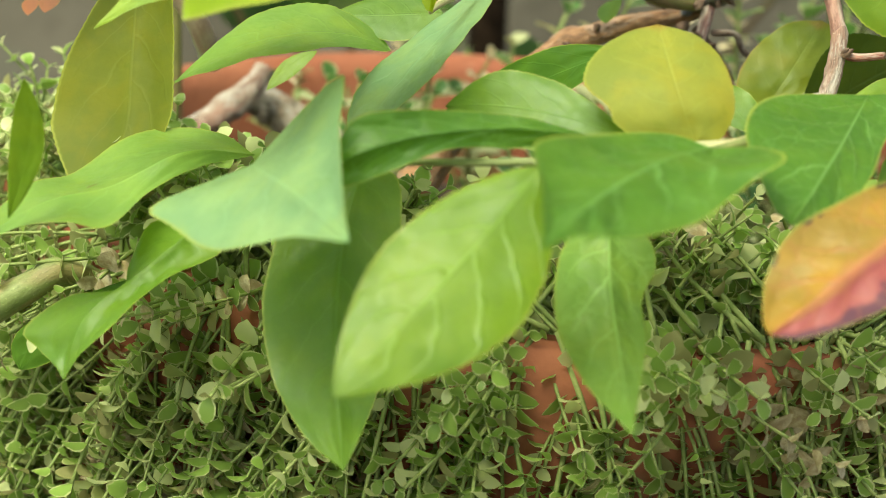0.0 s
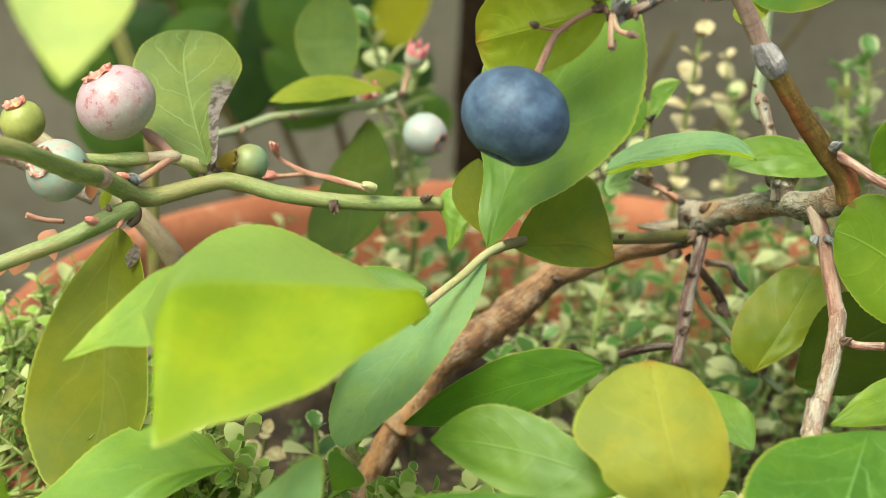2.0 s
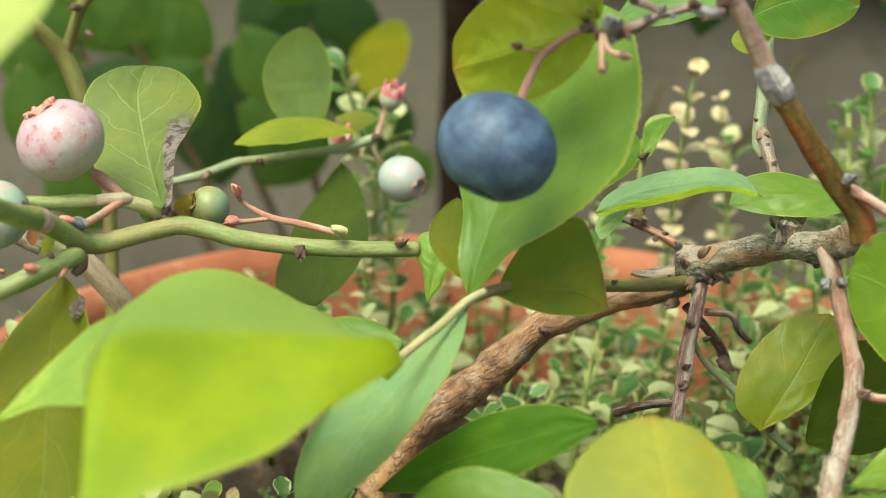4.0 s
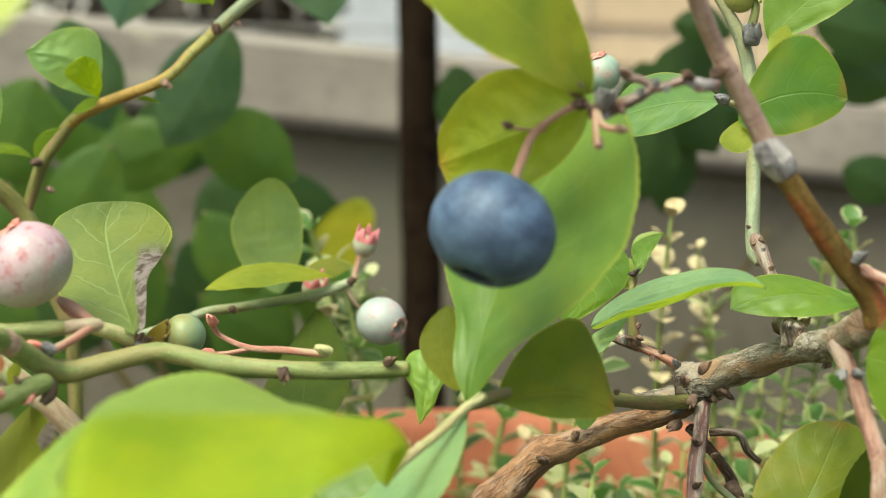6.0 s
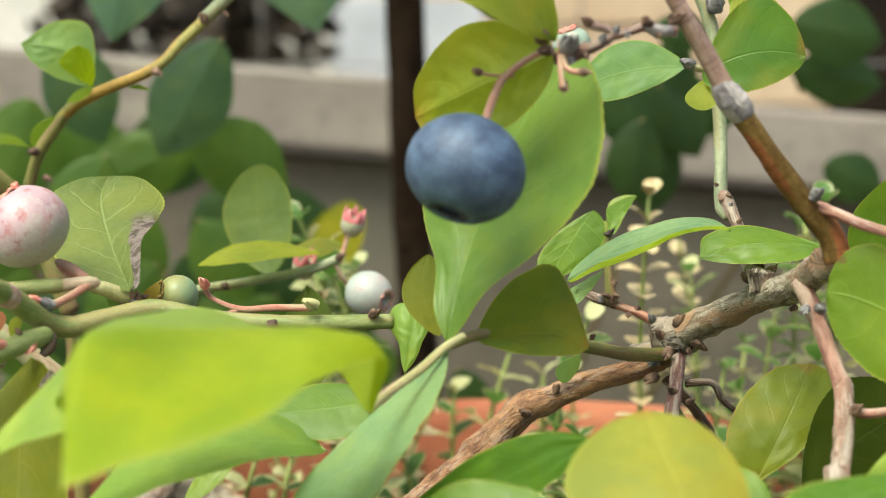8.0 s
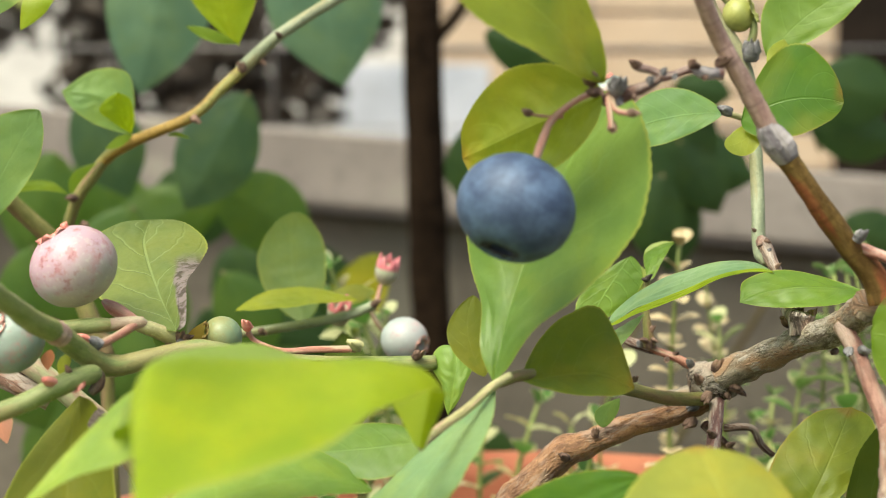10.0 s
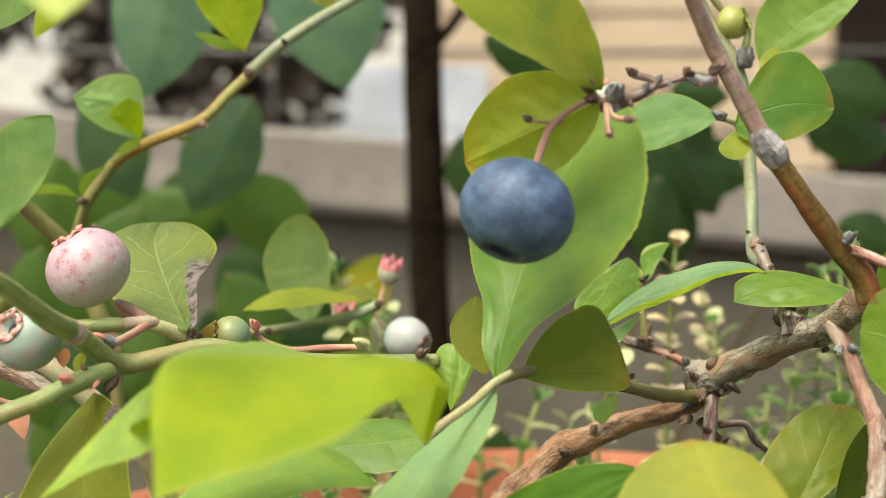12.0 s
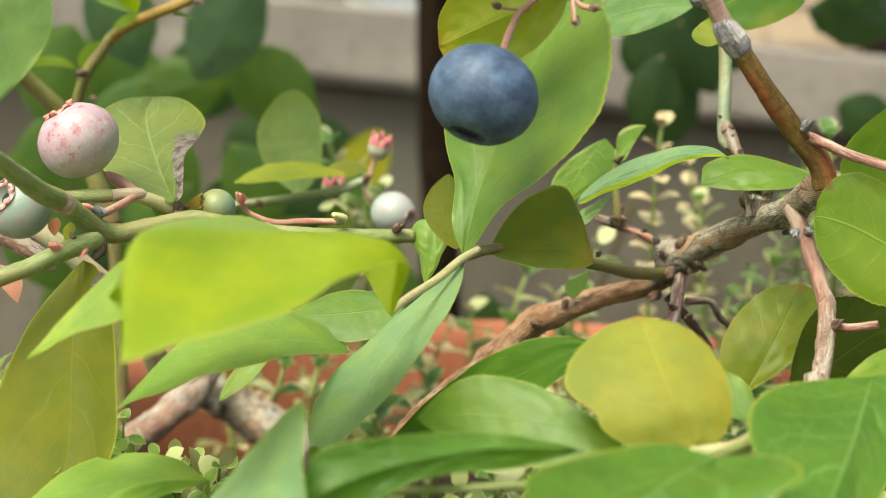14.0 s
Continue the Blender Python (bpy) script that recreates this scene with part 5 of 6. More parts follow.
def young_fruit(centre, size, axis, label):
    """A fruit just set: a small cup that opens in five pointed lobes."""
    turn = Vector(axis).normalized().to_track_quat("Z", "Y").to_matrix().to_4x4()
    r, N = size / 1000, 30
    cup, lobes = ([], []), ([], [])
    for (v, f), rows in ((cup, ((0.25, -1.0), (0.62, -0.8), (0.92, -0.3), (1.0, 0.1), (0.94, 0.5), (0.88, 0.62), (0.6, 0.45), (0.02, 0.3))), (lobes, ((0.95, 0.42), (0.96, 0.62), (0.86, 0.95), (0.78, 1.45), (0.70, 1.42), (0.84, 0.62)))):
        for k, (wide, high) in enumerate(rows):
            for i in range(N):
                g = 2 * math.pi * i / N
                lobe = 1 - abs((g * 5 / (2 * math.pi)) % 1 * 2 - 1)
                h = high if high < 0.65 else 0.62 + (high - 0.62) * (0.1 + 1.1 * lobe)
                out = wide * (1 + (0.12 * lobe if high > 0.65 else 0.0))
                v.append((r * out * math.cos(g), r * out * math.sin(g), r * h))
        for k in range(len(rows) - 1):
            for i in range(N):
                f.append((k * N + i, k * N + (i + 1) % N, (k + 1) * N + (i + 1) % N, (k + 1) * N + i))
    ob = under_bush(mesh_part("berry", *cup, CUP, bush, label))
    ob.matrix_basis = Matrix.Translation(P(*centre)) @ turn
    mesh_part("calyx", *lobes, ROSE, ob).matrix_parent_inverse = Matrix()
    return ob


CUP = plain("cup_skin", (0.30, 0.33, 0.21), (0.44, 0.40, 0.31), 260, 0.5, 0.1, None, 6)
ROSE = plain("rose_lobes", (0.50, 0.13, 0.15), (0.62, 0.25, 0.25), 400, 0.5, 0.2)
SALMON = plain("salmon_rim", (0.42, 0.17, 0.13), (0.56, 0.33, 0.27), 600, 0.6, 0.3)
RUSTY = plain("withered_lobes", (0.20, 0.12, 0.04), (0.42, 0.31, 0.08), 500, 0.7, 0.3)
berry("berry", (0, 0, 0), 7.5, (-0.34, -0.36, -0.87), BLUE, CROWN_DARK, "ripe dark blue berry with a dusty bloom", 0.88, -0.1, 0.04, 0.95, True)
berry("berry", (-60.8, 25.5, -9.6), 6.2, (-0.5, -0.12, 0.85), PINK, CROWN, "half-ripe berry, pinkish white with a red crown", 0.9, 0.04, 0.22, 0.72)
berry("berry", (-68.0, 18.5, -18.9), 4.8, (-0.42, -0.72, 0.5), PALE, SALMON, "pale green unripe berry with an open crown", 0.95, 0.0, 0.16, 1.0, True)
berry("berry", (-41.8, 37, -21.2), 3.1, (-0.86, -0.42, 0.28), UNRIPE, RUSTY, "small unripe green berry with withered crown lobes", 0.98, 0.02, 0.3, 1.0)
leaf((-44.4, 35.4, -22.9), (-45.6, 35.6, -20.9), (-43.9, 36.4, -18.6), (-47.0, 35.9, -21.5), (-44.1, 35.0, -20.6), 'husk', pk=0.45, a=0.5, b=0.8, notch=1, label="withered yellow-brown sepal")
berry("berry", (-16.0, 88.6, -28.9), 4.2, (0.78, -0.5, -0.2), WHITISH, SALMON, "pale whitish berry with an open dark crown", 1.05, -0.02, 0.12, 1.0, True)
young_fruit((-20.0, 108.6, -18.6), 2.3, (0.22, -0.15, 0.95), "newly set fruit, a pale cup with rosy lobes")
young_fruit((-28.6, 100, -25.6), 2.3, (0.15, -0.3, 0.95), "newly set fruit, a rosy cup among the leaves")
berry("berry", (19.3, 76, 15.3), 3.4, (-0.3, -0.2, 0.9), PALE, CROWN, "small pale green berry", 0.95, 0.0, 0.2, 1.0, True)
berry("berry", (40.2, 70, 28.3), 2.9, (0.85, -0.35, 0.3), LIMEY, LIMEY, "young yellow-green berry", 0.9, 0.25, 0.3)
berry("berry", (-76.8, 30, -15.2), 3.5, (-0.3, -0.2, 0.9), LIMEY, CROWN, "young green berry", 1.0)

# ---- the pot, its soil and the thyme in it ----
TERRACOTTA = plain("terracotta", (0.24, 0.066, 0.028), (0.335, 0.115, 0.055), 40, 0.8, 0.4, (0.37, 0.17, 0.10), 9)
SOIL = plain("soil", (0.03, 0.02, 0.014), (0.10, 0.065, 0.04), 120, 0.95, 1.0, (0.16, 0.11, 0.07), 6, height=0.004)
POT_X, POT_Y, POT_R, POT_TOP = 0.010, 0.095, 0.110, 0.346


def lathe(rows, n=96):
    verts, faces = [], []
    for r, z in rows:
        for k in range(n):
            w = 2 * math.pi * k / n
            verts.append((r * math.cos(w), r * math.sin(w), z))
    for i in range(len(rows) - 1):
        for k in range(n):
            a, b = i * n + k, i * n + (k + 1) % n
            faces.append((a, b, b + n, a + n))
    faces.append(tuple(reversed(range(n))))
    return verts, faces


pot = tagged(new("terracotta_pot"), "round terracotta plant pot filled with soil and herbs", "pot")
pot.location = (POT_X, POT_Y, 0)
R, H = POT_R, POT_TOP
v, f = lathe([(R * 0.62, 0.002), (R * 0.66, 0.006), (R * 0.92, H - 0.055), (R * 0.925, H - 0.05), (R * 0.90, H - 0.055), (R * 0.6, 0.02), (0.001, 0.02)])
mesh_part("pot_wall", v, f, TERRACOTTA, pot)
v, f = lathe([(R * 0.925, H - 0.0535), (R * 1.0, H - 0.052), (R * 1.015, H - 0.046), (R * 1.03, H - 0.006), (R * 1.02, H - 0.001), (R * 1.0, H), (R * 0.975, H), (R * 0.955, H - 0.006), (R * 0.92, H - 0.05), (R * 0.925, H - 0.0534)])
f.pop()
mesh_part("rim", v, f, TERRACOTTA, pot)
bm = bmesh.new()
bmesh.ops.create_circle(bm, cap_ends=True, cap_tris=True, segments=64, radius=R * 0.925)
bmesh.ops.subdivide_edges(bm, edges=bm.edges, cuts=4, use_grid_fill=True)
for q in bm.verts:
    q.co.z = 0.006 * noise.noise(q.co * 40) + 0.003 * noise.noise(q.co * 160)
soil = part("soil", bm, SOIL, None)
tagged(soil, "dark crumbly potting soil in the pot", "soil", kind="stuff")
soil.location = (POT_X, POT_Y, H - 0.036)


def thyme_leaf_material(name, green, cream):
    m, t, co = start(name)
    uv = node(t, "SeparateXYZ", {0: node(t, "UVMap", uv_map="blade").outputs[0]})
    side = math_(t, "ABSOLUTE", math_(t, "MULTIPLY_ADD", uv.outputs[0], 2.0, -1.0))
    isle = node(t, "NewGeometry").outputs["Random Per Island"]
    edge = math_(t, "ADD", side, math_(t, "MULTIPLY", noise_(t, co, 700, 2), 0.5))
    g = mix(t, isle, [c * 0.7 for c in green], [c * 1.3 for c in green])
    col = mix(t, ramp(t, edge, 0.98, 1.14), g, cream)
    col = mix(t, ramp(t, math_(t, "FRACT", math_(t, "MULTIPLY", isle, 7.3)), 0.80, 0.86), col, (0.33, 0.31, 0.13))
    col = mix(t, ramp(t, math_(t, "FRACT", math_(t, "MULTIPLY", isle, 13.7)), 0.74, 0.80), col, [c * 1.15 for c in cream])
    s = node(t, "BsdfPrincipled", {"Base Color": col, "Roughness": 0.42})
    tr = node(t, "BsdfTranslucent", {"Color": col})
    finish(t, node(t, "MixShader", {0: 0.5, 1: s.outputs[0], 2: tr.outputs[0]}).outputs[0])
    return m


THYME = thyme_leaf_material("thyme_leaf", (0.095, 0.20, 0.04), (0.50, 0.52, 0.27))
THYME_GREEN = thyme_leaf_material("thyme_green", (0.30, 0.43, 0.09), (0.62, 0.64, 0.32))
THYME_DRY = plain("dry_thyme", (0.30, 0.22, 0.10), (0.55, 0.47, 0.29), 600, 0.8, 0.3)
THYME_STEM = plain("thyme_stem", (0.17, 0.22, 0.05), (0.28, 0.31, 0.10), 400, 0.7, 0.3)


def blade_into(verts, faces, uvs, base, ahead, up, length, width):
    """A small oval leaf, folded along its rib."""
    side = ahead.cross(up).normalized()
    k = len(verts)
    for s, w in ((0.0, 0.12), (0.3, 0.85), (0.6, 1.0), (0.85, 0.65), (1.0, 0.0)):
        droop = up * (0.25 * length * (s - s * s * 1.4))
        for j in (-1, 0, 1):
            verts.append(base + ahead * (length * s) + side * (j * w * width / 2) + droop + up * (abs(j) * w * width * 0.12))
            uvs.append((0.5 + 0.5 * j, s))
    for i in range(4):
        for j in range(2):
            q = k + i * 3 + j
            faces.append((q, q + 1, q + 4, q + 3))


def sprig_into(leaves, stems, root, tip, rnd, size=1.0, gap=0.0042):
    """A thyme shoot: a thin bent stem and pairs of leaves, each pair turned a quarter."""
    bend = Vector((rnd.uniform(-1, 1), rnd.uniform(-1, 1), 0)) * (0.12 * (tip - root).length)
    pts = [root + (tip - root) * s + bend * math.sin(math.pi * s) for s in (i / 8 for i in range(9))]
    tube(stems[0], stems[1], [(*p, 0.0005 * size * (1.3 - 0.6 * i / 8)) for i, p in enumerate(pts)], 5, 0.0)
    length = (tip - root).length
    pairs = max(3, int(length * 0.8 / gap))
    turn0 = rnd.uniform(0, 3)
    for i in range(pairs):
        s = 0.2 + 0.8 * (i + 1) / pairs
        x = s * 8
        j = min(7, int(x))
        p = pts[j].lerp(pts[j + 1], x - j)
        up = (pts[j + 1] - pts[j]).normalized()
        a0 = up.orthogonal().normalized()
        b0 = up.cross(a0)
        w = turn0 + i * math.pi / 2 + rnd.uniform(-0.4, 0.4)
        for o in (0, math.pi):
            out = a0 * math.cos(w + o) + b0 * math.sin(w + o)
            lift = rnd.uniform(0.1, 0.7) + 0.5 * (s > 0.9)
            ahead = (out + up * lift).normalized()
            n = (up - ahead * up.dot(ahead)).normalized()
            z = size * rnd.uniform(0.75, 1.2) * (0.7 if s > 0.93 else 1.0)
            blade_into(*leaves, p, ahead, n, 0.0056 * z, 0.0042 * z)


rnd = random.Random(4)
leaves, stems, dry, trail = ([], [], []), ([], []), ([], [], []), ([], [], [])
top = H - 0.036
for i in range(2000):
    w, r = rnd.uniform(0, 2 * math.pi), R * 0.9 * math.sqrt(rnd.random())
    x, y = POT_X + r * math.cos(w), POT_Y + r * math.sin(w)
    root = Vector((x, y, top - 0.002))
    if i < 330 and x < 0.03 and y > 0.02 and i % 4:
        continue  # bare soil round the stems
    height = rnd.uniform(0.016, 0.04)
    tip = root + Vector((rnd.uniform(-0.014, 0.014), rnd.uniform(-0.014, 0.014), height))
    if i >= 330:  # shoots that spill over the near side of the rim
        w = rnd.uniform(math.pi * 1.08, math.pi * 1.92)
        out = Vector((math.cos(w), math.sin(w), 0))
        root = Vector((POT_X, POT_Y, H + 0.002)) + out * R * rnd.uniform(0.80, 1.02)
        fall = rnd.uniform(-0.105, 0.0) if i % 4 else rnd.uniform(0.004, 0.02)
        tip = root + out * (R * 1.06 - (root - Vector((POT_X, POT_Y, root.z))).length + (rnd.uniform(0.0, 0.014) if i % 4 else -0.012)) + Vector((rnd.uniform(-0.02, 0.02), 0, fall))
    sprig_into(dry if rnd.random() < 0.09 else leaves if i < 330 else trail, stems, root, tip, rnd, rnd.uniform(0.5, 0.75) if i < 330 else rnd.uniform(0.52, 0.85), 0.0034)
tagged(mesh_part("thyme", leaves[0], leaves[1], THYME, None, "", leaves[2]), "low mat of variegated thyme, green leaves edged cream", "thyme", kind="stuff")
tagged(mesh_part("trailing_thyme", trail[0], trail[1], THYME_GREEN, None, "", trail[2]), "green thyme shoots trailing over the pot rim", "thyme", kind="stuff")
tagged(mesh_part("dry_thyme", dry[0], dry[1], THYME_DRY, None, "", dry[2]), "dried cream and brown thyme leaves among the green", "dry leaves", kind="stuff")
tagged(mesh_part("thyme_stems", stems[0], stems[1], THYME_STEM, None), "thin woody thyme stems over the soil", "stems", kind="stuff")


def thyme_sprig(root, tip, size=1.1, withered=False, seed=1):
    one = tagged(new("thyme_sprig"), "withered cream thyme sprig standing in the pot" if withered else "upright variegated thyme sprig standing in the pot", "thyme", group="thyme sprigs")
    one.location = P(*root)
    bpy.context.view_layer.update()
    lv, st = ([], [], []), ([], [])
    sprig_into(lv, st, P(*root), P(*tip), random.Random(seed), size * (0.7 if withered else 1.0), 0.0055)
    back = Matrix.Translation(-P(*root))
    mesh_part("leaves", lv[0], lv[1], THYME_DRY if withered else THYME, one, "", lv[2]).matrix_parent_inverse = back
    mesh_part("stalk", st[0], st[1], THYME_STEM, one).matrix_parent_inverse = back


thyme_sprig((57.6, 168, -106), (52, 170, -27.2), 1.35, True, 158)
thyme_sprig((44, 140, -106), (40.3, 133, -15.3), 1.75, True, 159)
thyme_sprig((9.7, 165, -106), (12.9, 165, -54.4), 1.43, False, 160)
thyme_sprig((19.4, 161, -106), (20.2, 160, -58.8), 1.47, False, 161)
thyme_sprig((28.1, 122, -106), (26.5, 120, -39.3), 1.15, False, 162)
thyme_sprig((58.3, 168, -106), (54.3, 165, -35.7), 1.19, False, 163)
thyme_sprig((66.1, 154, -106), (59.7, 150, -55.4), 1.23, False, 164)
thyme_sprig((-10.1, 155, -106), (-5.3, 150, -64.9), 1.27, True, 165)
thyme_sprig((-43.1, 126, -106), (-40.7, 120, -67.5), 1.31, False, 166)
thyme_sprig((-33, 122, -106), (-33, 115, -66.1), 1.35, False, 167)
thyme_sprig((-9.1, 148, -106), (-11.5, 140, -71.8), 1.39, False, 168)
thyme_sprig((4.9, 166, -106), (0.1, 170, -64.7), 1.43, False, 169)
thyme_sprig((7.5, 147, -106), (13.9, 150, -67), 1.47, True, 170)
thyme_sprig((23.4, 173, -106), (27.4, 175, -60.9), 1.15, False, 171)
thyme_sprig((65.6, 164, -106), (67.2, 165, -52.7), 1.19, False, 172)
thyme_sprig((71.4, 150, -106), (70.6, 150, -43.3), 1.23, False, 173)
thyme_sprig((69.3, 121, -106), (66.1, 120, -49.5), 1.27, False, 174)
thyme_sprig((-43.8, 132, -106), (-49.4, 130, -71.4), 1.31, True, 175)
thyme_sprig((-22.1, 123, -106), (-16.5, 120, -68.3), 1.35, False, 176)
thyme_sprig((-26.3, 114, -106), (-23.1, 110, -64.7), 1.39, False, 177)
thyme_sprig((-34.5, 155, -106), (-33.7, 150, -21.6), 1.43, False, 178)
thyme_sprig((-25.8, 146, -106), (-27.4, 140, -27.4), 1.47, False, 179)
thyme_sprig((-17.4, 157, -106), (-21.4, 150, -31.9), 1.15, False, 180)
thyme_sprig((-22.8, 143, -106), (-29.2, 135, -31.5), 1.19, True, 181)
thyme_sprig((17.8, 91, -106), (22.6, 95, -57.7), 1.23, False, 182)
thyme_sprig((13.1, 97, -106), (15.5, 100, -73), 1.27, False, 183)
thyme_sprig((7.2, 108, -106), (7.2, 110, -73.3), 1.31, True, 184)
thyme_sprig((48.1, 79, -106), (45.7, 80, -58.3), 1.35, False, 185)
thyme_sprig((45.2, 70, -106), (40.4, 70, -63.9), 1.39, False, 186)
thyme_sprig((53.7, 121, -106), (60.1, 120, -57.5), 1.43, False, 187)
thyme_sprig((50, 112, -106), (54, 110, -58.2), 1.47, False, 188)
thyme_sprig((24.9, 88, -106), (26.5, 85, -62), 1.15, False, 189)
thyme_sprig((11, 89, -106), (10.2, 85, -68.3), 1.19, False, 190)
thyme_sprig((4.6, 75, -106), (1.4, 70, -67.4), 1.23, False, 191)
thyme_sprig((-23.9, 46, -106), (-29.5, 40, -69.7), 1.27, False, 192)
thyme_sprig((-45.4, 57, -106), (-39.8, 50, -76.8), 1.31, True, 193)
thyme_sprig((-26.6, 68, -106), (-23.4, 60, -74.4), 1.35, False, 194)
thyme_sprig((73.6, 136, -106), (74.4, 140, -22), 1.39, False, 195)
thyme_sprig((79.2, 132, -106), (77.6, 135, -16.8), 1.43, False, 196)
thyme_sprig((-54.6, 148, -106), (-58.6, 150, -75.5), 1.47, False, 197)
thyme_sprig((-46.8, 159, -106), (-53.2, 160, -75.6), 1.15, False, 198)
thyme_sprig((25, 70, -106), (29.8, 70, -60.2), 1.19, False, 199)
thyme_sprig((19.1, 131, -106), (21.5, 130, -75.4), 1.23, False, 200)
thyme_sprig((61.3, 122, -106), (58.3, 125, -54.8), 1.0, False, 220)
thyme_sprig((22.8, 115, -106), (25.8, 118, -70.3), 1.05, False, 221)
thyme_sprig((34.7, 107, -106), (31.7, 110, -73.8), 1.1, False, 222)
thyme_sprig((13.1, 102, -106), (16.1, 105, -71.8), 1.15, False, 223)
thyme_sprig((56.2, 97, -106), (53.2, 100, -78.1), 1.0, False, 224)
thyme_sprig((76.7, 147, -106), (79.7, 150, -22.7), 1.05, False, 225)
thyme_sprig((77.3, 142, -106), (74.3, 145, -23.2), 1.1, False, 226)
thyme_sprig((36.3, 117, -106), (39.3, 120, -63.2), 1.15, False, 227)
thyme_sprig((11.6, 97, -106), (8.6, 100, -75.6), 1.0, False, 228)
thyme_sprig((19.2, 105, -106), (22.2, 108, -71.2), 1.05, False, 229)
thyme_sprig((7.0, 87, -106), (4.0, 90, -76.1), 1.1, False, 230)
thyme_sprig((28.5, 127, -106), (31.5, 130, -71.8), 1.15, False, 231)
thyme_sprig((48.2, 132, -106), (45.2, 135, -64.2), 1.0, False, 232)
thyme_sprig((61.0, 127, -106), (64.0, 130, -60.8), 1.05, False, 233)

# ---- beyond the pot: ground, garden wall, young tree, shrub, fence and house ----
GROUND = plain("ground_earth", (0.07, 0.055, 0.04), (0.17, 0.14, 0.10), 6, 0.95, 0.8, (0.10, 0.11, 0.05), 12, height=0.01)
CONCRETE = plain("concrete", (0.18, 0.155, 0.133), (0.27, 0.235, 0.205), 9, 0.85, 0.4, (0.30, 0.28, 0.22), 14, height=0.001)
# the face's shade below the coping is put into this darker colour
SHADED_PLASTER = plain("wall_face", (0.088, 0.076, 0.056), (0.145, 0.125, 0.094), 8, 0.9, 0.5, (0.13, 0.12, 0.09), 14, height=0.001)
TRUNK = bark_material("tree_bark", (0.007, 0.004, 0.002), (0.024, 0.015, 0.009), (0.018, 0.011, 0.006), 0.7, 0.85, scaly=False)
CREAM = plain("cream_boards", (0.50, 0.37, 0.25), (0.58, 0.45, 0.32), 3, 0.6, 0.15, None, 8)
WHITE = plain("white_paint", (0.62, 0.60, 0.56), (0.72, 0.70, 0.66), 3, 0.6, 0.1)
BROWN = plain("brown_paint", (0.010, 0.007, 0.005), (0.020, 0.014, 0.010), 5, 0.85, 0.1, gloss=0.1)
GREY_BLUE = plain("grey_panel", (0.45, 0.48, 0.54), (0.58, 0.60, 0.66), 4, 0.6, 0.2)
WIRE = plain("galvanised_wire", (0.20, 0.19, 0.18), (0.32, 0.31, 0.30), 50, 0.5, 0.1, metal=0.6)

bm = bmesh.new()
bmesh.ops.create_grid(bm, x_segments=60, y_segments=60, size=60)
for q in bm.verts:
    q.co.z = 0.0 if q.co.length < 3 else 0.02 * noise.noise(q.co * 0.3)
tagged(part("ground", bm, GROUND), "bare brown earth of the garden", "ground", kind="structure")

wall = tagged(new("wall_garden"), "low plastered garden wall with a pale concrete coping", "garden wall", kind="structure")
wall.matrix_basis = pose(0, 0.62, 0.42 - 0.008, 0, 4.7, 0)
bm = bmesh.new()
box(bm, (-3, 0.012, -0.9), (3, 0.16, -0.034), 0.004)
part("wall_face", bm, SHADED_PLASTER, wall, "grey-brown wall face, darkened in its colour as if shaded", smooth=False)
for i in range(-4, 3):
    bm = bmesh.new()
    box(bm, (i * 0.9 + 0.37, -0.01, -0.0335), (i * 0.9 + 1.264, 0.18, 0.006), 0.005)
    part("coping_stone", bm, CONCRETE, wall, smooth=False)

tree = tagged(new("young_tree"), "young tree with a slender dark brown trunk before the wall", "tree")
tree.location = (-0.012, 0.5, 0)
v, f, u = [], [], []
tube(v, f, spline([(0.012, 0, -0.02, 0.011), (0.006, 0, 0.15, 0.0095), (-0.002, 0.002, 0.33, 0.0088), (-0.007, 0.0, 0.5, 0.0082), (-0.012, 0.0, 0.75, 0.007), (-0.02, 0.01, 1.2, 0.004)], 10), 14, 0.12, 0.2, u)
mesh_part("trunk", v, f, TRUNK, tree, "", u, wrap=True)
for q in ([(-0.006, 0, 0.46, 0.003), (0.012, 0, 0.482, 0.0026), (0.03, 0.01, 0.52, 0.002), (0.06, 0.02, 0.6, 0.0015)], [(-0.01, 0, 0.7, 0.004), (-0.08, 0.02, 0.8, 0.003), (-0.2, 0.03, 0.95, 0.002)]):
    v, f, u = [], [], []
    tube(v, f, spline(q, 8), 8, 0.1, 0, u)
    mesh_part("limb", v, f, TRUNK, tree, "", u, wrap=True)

shrub = tagged(new("garden_shrub"), "leafy shrub with broad dark green leaves, their shade in the colour, before the wall", "shrub")
shrub.location = (-0.02, 0.32, 0)


